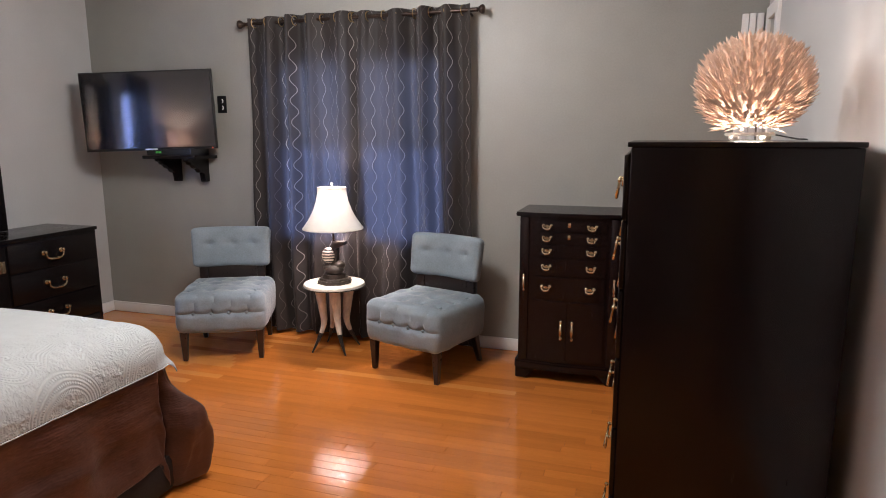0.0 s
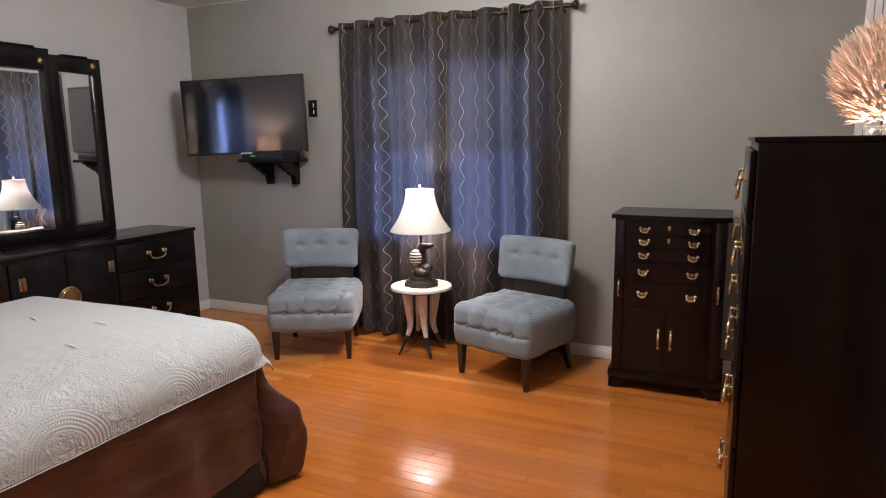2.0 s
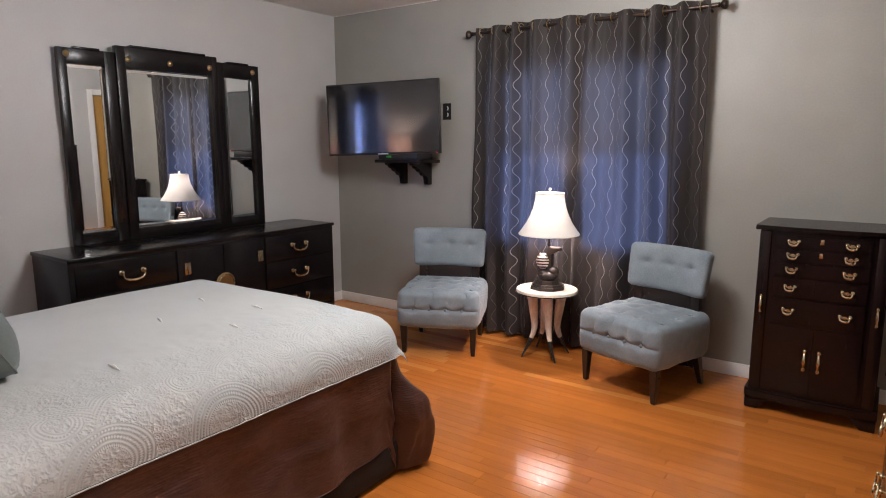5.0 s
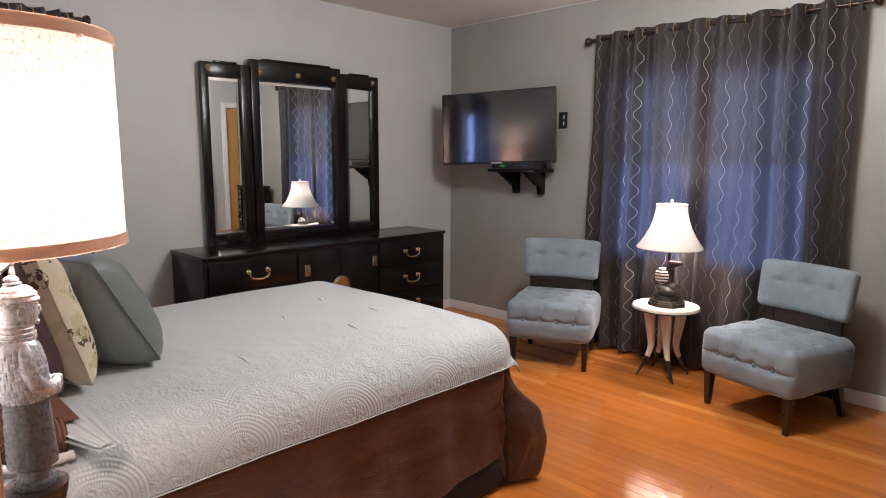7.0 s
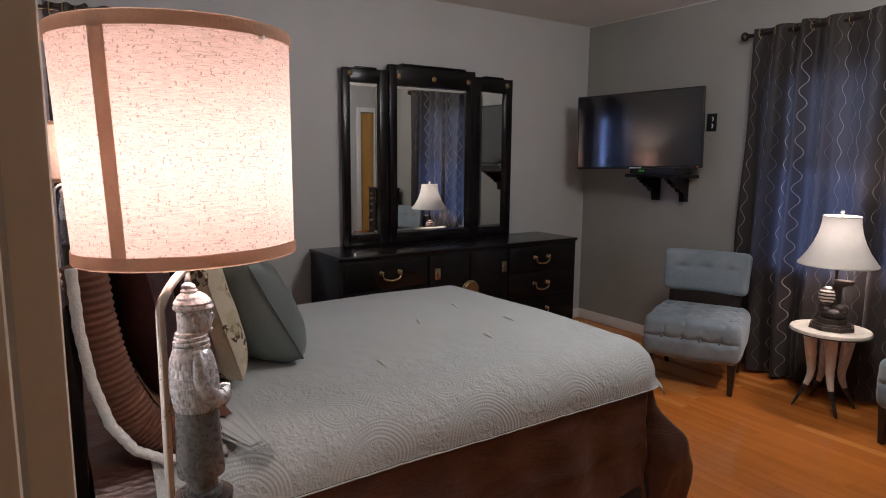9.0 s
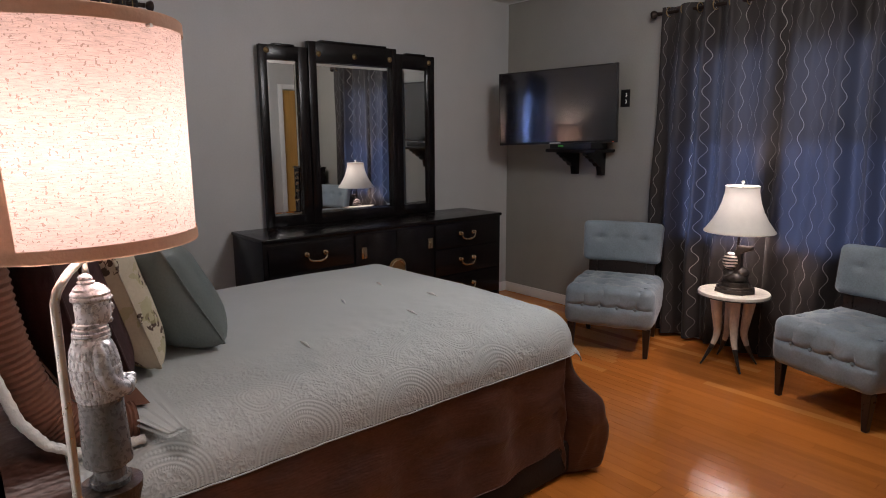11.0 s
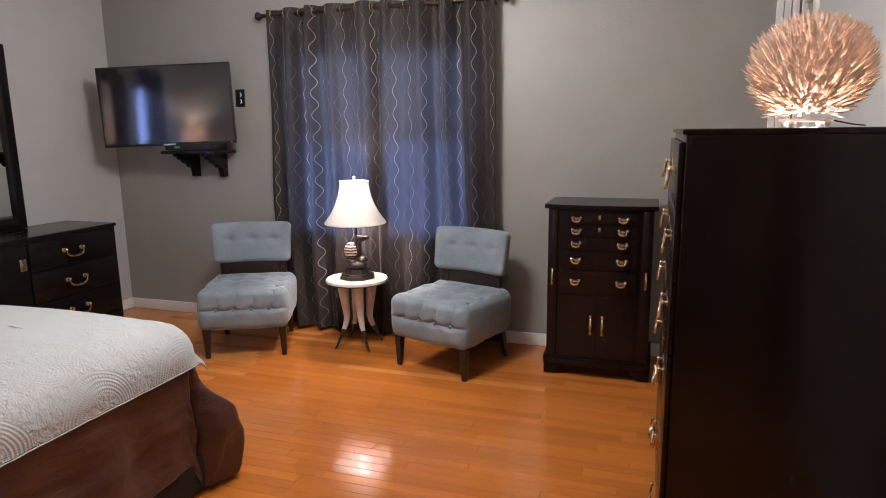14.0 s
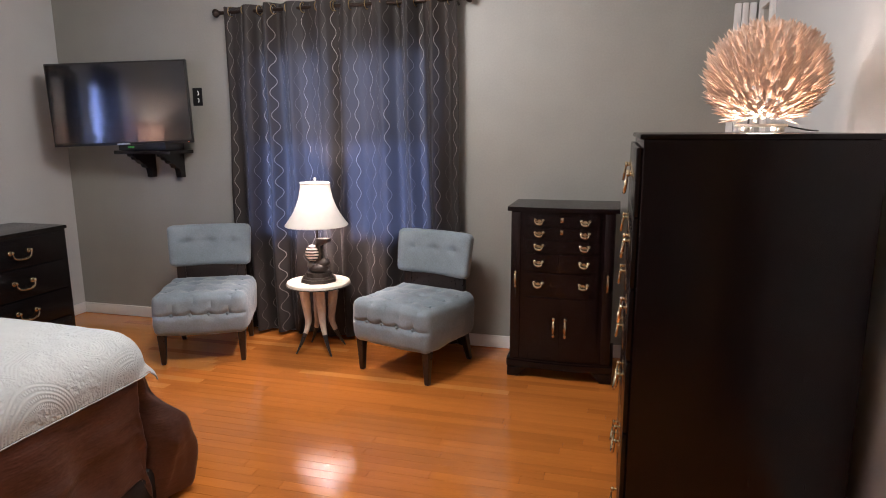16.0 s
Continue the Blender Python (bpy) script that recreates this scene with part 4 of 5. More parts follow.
def dresser_mirror(m):
    """Three panes in one frame, facing +x, standing on the dresser; runs along +y from the origin."""
    c = thing("dresser_mirror", m, "three-panel mirror in a black lacquered frame with brass studs", "mirror")
    wings = ((0.024, 0.352, 1.153, 0.074, 0.285, 0.05), (0.352, 1.052, 1.195, 0.410, 1.010, 0.05), (1.052, 1.405, 1.165, 1.108, 1.350, 0.05))
    for i, (y0, y1, top, g0, g1, _) in enumerate(wings):
        x1 = 0.046 if i == 1 else 0.036
        f = bmesh.new()
        box(0, x1, y0, g0, 0.0, top, 0.004, f)
        box(0, x1, g1, y1, 0.0, top, 0.004, f)
        box(0, x1 - 0.001, g0 - 0.002, g1 + 0.002, 0.0, 0.075, 0.004, f)
        box(0, x1 - 0.001, g0 - 0.002, g1 + 0.002, 1.065, top, 0.004, f)
        box(0, x1 + 0.006, y0 + 0.09, y1 - 0.09, top - 0.004, top + 0.010, 0.004, f)
        fr = part("panel_frame", f, M_DARK, c)
        if i == 0:
            fr.matrix_local = pose(0, 0.352, 0, 0, 0, -1.4) @ pose(0, -0.352, 0)
        gl = box(0.004, 0.012, g0, g1, 0.075, 1.065, 0)
        swing = pose(0.016, (g0 + g1) / 2, 0, 0, 0, 4.2) @ pose(-0.010, -(g0 + g1) / 2, 0) if i == 2 else Matrix.Identity(4)
        bmesh.ops.transform(gl, matrix=swing, verts=gl.verts[:])
        part("mirror_pane", gl, M_MIRROR, fr, "bevelled mirror glass", smooth=False)
        bv = bmesh.new()
        o = [(g0, 0.075), (g1, 0.075), (g1, 1.065), (g0, 1.065)]
        q = [(g0 + 0.022, 0.097), (g1 - 0.022, 0.097), (g1 - 0.022, 1.043), (g0 + 0.022, 1.043)]
        vo = [bv.verts.new((0.0128, y, z)) for y, z in o]
        vi = [bv.verts.new((0.0137, y, z)) for y, z in q]
        for k in range(4):
            bv.faces.new((vo[k], vo[(k + 1) % 4], vi[(k + 1) % 4], vi[k]))
        bmesh.ops.recalc_face_normals(bv, faces=bv.faces[:])
        bmesh.ops.transform(bv, matrix=swing, verts=bv.verts[:])
        part("bevel", bv, M_MIRROR, fr, "bevelled glass edge", smooth=False)
        studs = ((y0 + y1) / 2 - 0.115,) if i == 0 else ((y0 + y1) / 2 + 0.125,) if i == 2 else (y0 + 0.075, (y0 + y1) / 2, y1 - 0.06)
        for y in studs:
            o = lathe([(0.0005, 0.010), (0.010, 0.008), (0.017, 0.003), (0.019, 0.0)], 18)
            bmesh.ops.transform(o, matrix=pose(x1 + 0.0003, y, 1.118, 0, 90, 0), verts=o.verts[:])
            part("stud", o, M_DULLBRASS, fr, "round brass stud")
    return c


dresser_mirror(pose(0.030, -2.328, 0.806, 0, 0, -1.15) @ Matrix.Diagonal((1, 1.012, 1.018, 1)))


def television(m):
    """Screen faces -y; centred on the origin at its middle."""
    t = thing("television", m, "switched-off flat television on a wall arm", "television")
    w, h = 0.963, 0.56
    part("body", box(-w / 2, w / 2, 0.0, 0.028, -h / 2, h / 2, 0.006), M_PLASTIC, t)
    part("back_cover", box(-w / 2 + 0.12, w / 2 - 0.12, 0.028, 0.06, -h / 2 + 0.08, h / 2 - 0.12, 0.012), M_PLASTIC, t)
    part("screen", box(-w / 2 + 0.010, w / 2 - 0.010, -0.0025, 0.0015, -h / 2 + 0.018, h / 2 - 0.010, 0.001), M_SCREEN, t, "glossy black screen", smooth=False)
    part("badge", box(-0.045, 0.045, -0.004, -0.0005, -h / 2 + 0.003, -h / 2 + 0.013, 0.001), M_STEEL, t)
    part("standby_light", ball(w / 2 - 0.03, -0.003, -h / 2 + 0.008, 0.004, n=8), M_RED, t, "small red light")
    arm = tube([(0.0, 0.055, 0.0), (0.0, 0.10, 0.0), (0.10, 0.13, 0.0)], 0.016, 8)
    part("wall_arm", arm, M_PLASTIC, t)
    return t


television(pose(0.766, -0.279, 1.614, -0.3, -1.7, 15.8))
plate = thing("television_mount", pose(0.90, -0.001, 1.61), "black steel wall plate of the television arm", "wall mount")
part("plate", box(-0.06, 0.06, -0.014, 0, -0.11, 0.11, 0.003), M_PLASTIC, plate)
part("arm", tube([(0, -0.014, 0), (-0.02, -0.08, 0), (-0.06, -0.14, 0)], 0.016, 8), M_PLASTIC, plate)

shelf = thing("wall_shelf", pose(0.91, 0, 1.285), "black wooden wall shelf on two scrolled brackets", "shelf")
part("shelf_board", box(-0.25, 0.215, -0.255, -0.002, -0.014, 0.010, 0.004), M_DARK, shelf)
for x in (-0.135, 0.112):
    bm = bmesh.new()
    prof = [(-0.003, -0.012), (-0.235, -0.012), (-0.235, -0.030), (-0.205, -0.038), (-0.195, -0.055), (-0.165, -0.062), (-0.150, -0.082), (-0.115, -0.092), (-0.098, -0.115), (-0.062, -0.125), (-0.055, -0.150), (-0.048, -0.188), (-0.003, -0.188)]
    a = [bm.verts.new((x - 0.022, y, z)) for y, z in prof]
    b = [bm.verts.new((x + 0.022, y, z)) for y, z in prof]
    for k in range(len(prof)):
        bm.faces.new((a[k], a[(k + 1) % len(prof)], b[(k + 1) % len(prof)], b[k]))
    bm.faces.new(a[::-1])
    bm.faces.new(b)
    bmesh.ops.recalc_face_normals(bm, faces=bm.faces[:])
    part("bracket", bm, M_DARK, shelf, "stepped scroll bracket", smooth=False)
cable = thing("cable_box", pose(0.89, -0.14, 1.297), "small black cable box with green digits", "cable box")
part("case", box(-0.20, 0.19, -0.10, 0.10, 0.0, 0.052, 0.006), M_PLASTIC, cable)
for k in range(4):
    part("digit", box(-0.115 + 0.013 * k, -0.106 + 0.013 * k, -0.1015, -0.0995, 0.016, 0.030, 0), M_GREEN, cable, "lit green digit")
outlet = thing("wall_outlet", pose(1.195, 0, 1.665), "black outlet plate with two white sockets", "outlet")
part("cover_plate", box(-0.038, 0.038, -0.007, -0.0005, -0.062, 0.062, 0.003), M_PLASTIC, outlet)
for z in (0.024, -0.024):
    part("socket", tube([(0.012 * math.cos(t), -0.008, z + 0.014 * math.sin(t)) for t in [-1.2 + 0.3 * i for i in range(9)]], 0.004, 6), M_TRIM, outlet, "white socket")

# ---- the bed ----
BX0, BX1, BFOOT, BHEAD = 1.10, 2.28, -2.17, -4.00


def drape(s, t, r, top, flare, p, fold=None, floor=0.03, sag=0.0):
    """Cloth lying on the bed: (s, t) are cloth metres in x and y; past the edges it rolls over with radius r and hangs."""
    dx = s - BX1 if s > BX1 else (s - BX0 if s < BX0 else 0.0)
    dy = max(0.0, t - BFOOT)
    d = (abs(dx) ** p + dy ** p) ** (1 / p)
    ex, ey = min(max(s, BX0), BX1), min(t, BFOOT)
    z = top + 0.018 * math.sin(math.pi * (ex - BX0) / (BX1 - BX0)) * min(1.0, (BFOOT - ey) / 0.5 + 0.4) + 0.006 * noise.noise((s * 2.2, t * 2.2, 0))
    if d < 1e-6:
        return Vector((ex, ey, z))
    h = math.hypot(dx, dy)
    ux, uy = dx / h, dy / h
    a = min(d / r, math.pi / 2)
    rest = max(0.0, d - r * math.pi / 2)
    out = r * math.sin(a) + flare * rest
    zz = z - r * (1 - math.cos(a)) - rest
    zz -= sag * min(1.0, rest / 0.4) * math.sqrt(min(abs(ux), abs(uy)) * 1.41)
    if fold and rest > 0:
        out += fold(ex, ey, ux, uy, rest)
    return Vector((ex + ux * out, ey + uy * out, max(floor, zz)))


bed = thing("bed", pose(0, 0, 0), "bed with a pale grey quilt over a brown satin coverlet", "bed")
part("box_spring", box(1.03, 2.36, BHEAD + 0.01, -2.09, 0.05, 0.60, 0.03), M_UNDERBED, bed, "black fabric bed base")
# plain black block, put in as the shade below the coverlet's hem
part("shade_block", box(1.02, 2.425, BHEAD + 0.01, -2.025, 0.012, 0.165, 0.03), M_UNDERBED, bed, "black block filling the shaded gap under the coverlet")
for x in (1.12, 2.26):
    for y in (-3.85, -2.2):
        part("leg", tube([(x, y, 0.002), (x, y, 0.1)], 0.025, 10), M_LEG, bed)
headboard = box(0.98, 2.36, BHEAD - 0.065, BHEAD - 0.005, 0.30, 1.08, 0.02)
part("headboard", headboard, M_DARK, bed, "black wooden headboard")


def coverlet_fold(x, y, ux, uy, rest):
    k = x * 9.0 if abs(uy) > abs(ux) else y * 9.0
    corner = min(abs(ux), abs(uy)) * 1.41
    ang = math.atan2(uy, abs(ux))
    f = 0.035 * math.sin(k) + 0.022 * math.sin(2.7 * k + 1) + 0.07 * noise.noise((x * 3, y * 3, rest * 5))
    side = rest * f * (1 - corner) * 1.2
    open_out = min(1.0, rest / 0.42)
    e = max(0.0, min(1.0, (rest - 0.06) / 0.17))
    belly = 0.165 * e * e * (3 - 2 * e) - 0.17 * max(0.0, (rest - 0.22) / 0.30) + 0.02 * math.sin(math.pi * min(1.0, rest / 0.5))
    deep = -0.075 * math.exp(-((ang - 0.30) / 0.10) ** 2) * min(1.0, rest / 0.12)
    deep -= 0.045 * math.exp(-((ang - 1.12) / 0.13) ** 2) * min(1.0, rest / 0.15)
    knot = 0.042 * math.exp(-((rest - 0.13) / 0.05) ** 2 - ((ang - 0.62) / 0.22) ** 2) - 0.010 * math.exp(-((rest - 0.22) / 0.035) ** 2 - ((ang - 0.70) / 0.25) ** 2)
    crease = (0.018 * math.sin(ang * 15.0 + rest * 9) + 0.060 * noise.noise((ang * 4, rest * 7, 2)) + 0.020 * noise.noise((ang * 11, rest * 17, 6))) * min(0.6, open_out)
    return side + corner ** 1.3 * (belly + knot + crease) + deep


def cover_place(a, b):
    s = (BX0 - 0.62) + a * (BX1 - BX0 + 1.24)
    t = BHEAD + b * (BFOOT + 0.72 - BHEAD)
    v = drape(s, t, 0.135, 0.690, 0.05, 3.0, coverlet_fold, 0.020, 0.22)
    hang = max(0.0, min(1.0, (0.60 - v.z) / 0.2))
    v += hang * Vector((0.014 * noise.noise((s * 8, t * 6, 3)) + 0.006 * noise.noise((s * 24, t * 9, 3)), 0.014 * noise.noise((s * 8, t * 6, 9)) + 0.006 * noise.noise((s * 24, t * 9, 9)), 0))
    v.z += hang * 0.012 * noise.noise((s * 3, t * 3, 5))
    return v


def quilt_corner(x, y, ux, uy, rest):
    """The hanging corner stands out over the bunched coverlet."""
    corner = min(abs(ux), abs(uy)) * 1.41
    e = min(1.0, rest / 0.13)
    foot = 0.034 * max(0.0, uy) * min(1.0, rest / 0.05)
    return foot + corner ** 0.6 * 0.024 * e * e * (3 - 2 * e)


def quilt_place(a, b):
    s = (BX0 - 0.253) + a * (BX1 - BX0 + 0.506)
    t = BHEAD + 0.12 + b * (BFOOT + 0.283 - BHEAD - 0.12)
    v = drape(s, t, 0.145, 0.708, 0.02, 6.0, quilt_corner)
    g = max(0.15, min(1.0, (s - 1.75) / 0.3))
    v.z += 0.0025 * g * noise.noise((s * 26, t * 26, 0.5))
    return v


coverlet = thing("coverlet", pose(0, 0, 0), "brown satin coverlet hanging from the bed in folds", "bedspread")
part("cloth", sheet(170, 200, cover_place, lambda a, b: (a * 2.6, b * 2.5)), M_BROWN, coverlet)
low_hem = [cover_place(1.0, i / 80) for i in range(81)] + [cover_place(1.0 - i / 60, 1.0) for i in range(1, 61)]
part("hem", tube(low_hem, 0.002, 6), M_BROWN, coverlet, "stitched satin hem")
quilt = thing("quilt", pose(0, 0, 0), "pale grey quilt with stitched scroll border on the bed", "quilt")
qb = sheet(150, 180, quilt_place, lambda a, b: (0.865 + a * 1.65, b * 1.96))
part("cloth", qb, M_QUILT, quilt)
hem = [quilt_place(1.0, i / 60) + Vector((0.001, 0, -0.004)) for i in range(61)] + [quilt_place(1.0 - i / 40, 1.0) + Vector((0, 0.001, -0.004)) for i in range(1, 41)]
part("hem", tube(hem, 0.0026, 8), M_QUILT, quilt, "thick rolled hem")
# small tucks on the quilt
rt = random.Random(3)
for x, y in ((1.72, -2.75), (2.02, -2.62), (1.55, -2.45), (2.08, -3.12), (1.85, -2.38)):
    zt = quilt_place((x - BX0 + 0.253) / (BX1 - BX0 + 0.506), (y - BHEAD - 0.12) / (BFOOT + 0.283 - BHEAD - 0.12)).z
    an = rt.uniform(-0.5, 0.2)
    part("tuck", tube([(x - 0.045 * math.cos(an), y - 0.045 * math.sin(an), zt), (x, y, zt + 0.003), (x + 0.045 * math.cos(an), y + 0.045 * math.sin(an), zt)], [0.0015, 0.0062, 0.0015], 8), M_WHITECLOTH, quilt)


def pillow(name, m, w, h, d, material, label, ribs=0.0, wrinkle=0.012):
    """Stands on its lower edge, in the x-z plane, front towards +y."""
    c = thing(name, m, label, "pillow", "pillows on the bed")

    def shape(a, b, side):
        x, z = 2 * a - 1, 2 * b - 1
        ex = (1 - abs(x) ** 3.0) * (1 - abs(z) ** 3.0)
        pinch = 1 - 0.05 * (1 - abs(z) ** 2) * abs(x) ** 3 - 0.07 * abs(z * x) ** 5
        pz = 1 - 0.04 * (1 - abs(x) ** 2) * abs(z) ** 3 - 0.07 * abs(z * x) ** 5
        y = side * d / 2 * max(0.0, ex) ** 0.52
        y += side * wrinkle * noise.noise((x * 2.4 + w, z * 2.4 + h, side)) * ex
        if ribs:
            y += side * ribs * math.sin(2 * math.pi * b * 26) * min(1, ex * 4)
        return (x * w / 2 * pinch, y, h / 2 + z * h / 2 * pz)

    bm = sheet(30, 60 if ribs else 30, lambda a, b: shape(a, b, 1))
    join(bm, sheet(30, 60 if ribs else 30, lambda a, b: shape(1 - a, b, -1)))
    bmesh.ops.remove_doubles(bm, verts=bm.verts[:], dist=0.0006)
    bmesh.ops.recalc_face_normals(bm, faces=bm.faces[:])
    part("cushion", bm, material, c)
    seam = [shape(i / 20, 0, 1) for i in range(21)] + [shape(1, i / 20, 1) for i in range(1, 21)] + [shape(1 - i / 20, 1, 1) for i in range(1, 21)] + [shape(0, 1 - i / 20, 1) for i in range(1, 21)]
    part("piping", tube(seam, 0.004, 6, cap=False), material, c)
    return c


pillow("sage_pillow", pose(1.755, -3.392, 0.724, 29, -2, 12), 0.47, 0.41, 0.25, M_SAGE, "sage green satin pillow leaning on the others")
pillow("floral_pillow", pose(1.832, -3.606, 0.722, 17, -1, 8), 0.50, 0.48, 0.19, M_FLORAL, "cream floral pillow with brown sprigs")
pillow("brown_pillow", pose(1.835, -3.690, 0.720, 15, -1, 6), 0.57, 0.52, 0.15, M_PLUM, "dark brown velvet pillow")
pillow("plum_pillow", pose(1.93, -3.795, 0.722, 11, 0, 4), 0.64, 0.54, 0.17, M_PLUM, "large plum brown pillow against the headboard")
# ribbed sham with a thick white edge, slumped against the headboard
sham = thing("ribbed_sham", pose(0, 0, 0), "rust ribbed pillow sham with a white quilted edge", "pillow", "pillows on the bed")
bend = [(-3.965, 1.19), (-3.955, 1.08), (-3.938, 0.98), (-3.912, 0.89), (-3.875, 0.815), (-3.825, 0.768), (-3.765, 0.752), (-3.70, 0.750)]


def along(path, n):
    out = []
    for i in range(n + 1):
        f = i / n * (len(path) - 1)
        k = min(int(f), len(path) - 2)
        out.append(Vector(path[k]).lerp(Vector(path[k + 1]), f - k))
    return out


fine = along(bend, 220)
part("padding", tube([(2.335, p.x - 0.022, p.y - 0.025) for p in fine], [0.045 + 0.0022 * math.sin(i * 2 * math.pi / 5) for i in range(221)], 14), M_RUST, sham, "rust corduroy ribs")
part("face", sheet(2, 60, lambda a, b: (1.62 + a * 0.70, along(bend, 60)[round(b * 60)].x + 0.02, along(bend, 60)[round(b * 60)].y)), M_RUST, sham)
edge = [(-4.018, 1.19), (-4.012, 1.06), (-3.995, 0.94), (-3.965, 0.835), (-3.92, 0.765), (-3.86, 0.727), (-3.80, 0.716), (-3.72, 0.716)]
part("white_edge", tube([(2.388, p.x + 0.004, max(0.678, p.y - 0.024)) for p in along(edge, 90)], [0.0115 + 0.0008 * math.sin(i * 1.7) for i in range(91)], 10), M_WHITECLOTH, sham, "thick white quilted edge")
fold = thing("folded_cloth", pose(2.36, -3.66, 0.716, 0, 0, 20), "pale grey quilted cloth corner folded on the quilt", "cloth")
part("upper_fold", sheet(24, 16, lambda a, b: (-0.13 + 0.24 * a, -0.07 + (0.15 - 0.10 * a) * b, 0.028 + 0.0015 * math.sin(b * 40) - 0.012 * a)), M_QUILT, fold)
part("lower_fold", sheet(24, 16, lambda a, b: (-0.13 + 0.25 * a, -0.075 + (0.17 - 0.11 * a) * b, 0.010 + 0.0015 * math.sin(b * 40))), M_QUILT, fold)

# ---- bedside tables and lamps ----


def nightstand(m, w, d, h, label):
    c = thing("nightstand", m, label, "nightstand", "nightstands beside the bed")
    part("body", box(-w / 2, w / 2, -d / 2, d / 2, 0.06, h - 0.024, 0.004), M_DARK, c)
    part("top", box(-w / 2 - 0.012, w / 2 + 0.012, -d / 2, d / 2 + 0.012, h - 0.023, h, 0.006), M_DARK, c)
    part("plinth", box(-w / 2 + 0.02, w / 2 - 0.02, -d / 2 + 0.01, d / 2 - 0.03, 0.002, 0.059, 0.003), M_DARK, c)
    for z0, z1 in ((0.10, 0.37), (0.385, h - 0.04)):
        dr = part("drawer", box(-w / 2 + 0.02, w / 2 - 0.02, d / 2 - 0.001, d / 2 + 0.012, z0, z1, 0.004), M_DARK, c)
        zc = (z0 + z1) / 2
        part("handle", tube([(-0.05, d / 2 + 0.012, zc), (-0.045, d / 2 + 0.03, zc - 0.01), (0, d / 2 + 0.036, zc - 0.03), (0.045, d / 2 + 0.03, zc - 0.01), (0.05, d / 2 + 0.012, zc)], 0.005, 8), M_BRASS, dr, "brass bow pull")
    return c


nightstand(pose(3.00, -3.87, 0), 0.46, 0.42, 0.66, "black wooden nightstand beside the bed")
nightstand(pose(0.36, -3.57, 0), 0.60, 0.98, 0.66, "black wooden nightstand below the side window")


def loft(rows, n=28, bm=None, wave=None):
    """Skin over level ellipses (z, centre y, half width, half depth)."""
    bm = bm or bmesh.new()
    rings = []
    for z, cy, rx, ry in rows:
        ring = []
        for i in range(n):
            a = 2 * math.pi * i / n
            k = 1 + (wave(a, z) if wave else 0)
            ring.append(bm.verts.new((rx * k * math.cos(a), cy + ry * k * math.sin(a), z)))
        rings.append(ring)
    for a, b in zip(rings, rings[1:]):
        for i in range(n):
            bm.faces.new((a[i], a[(i + 1) % n], b[(i + 1) % n], b[i]))
    bm.faces.new(rings[0][::-1])
    bm.faces.new(rings[-1])
    return bm


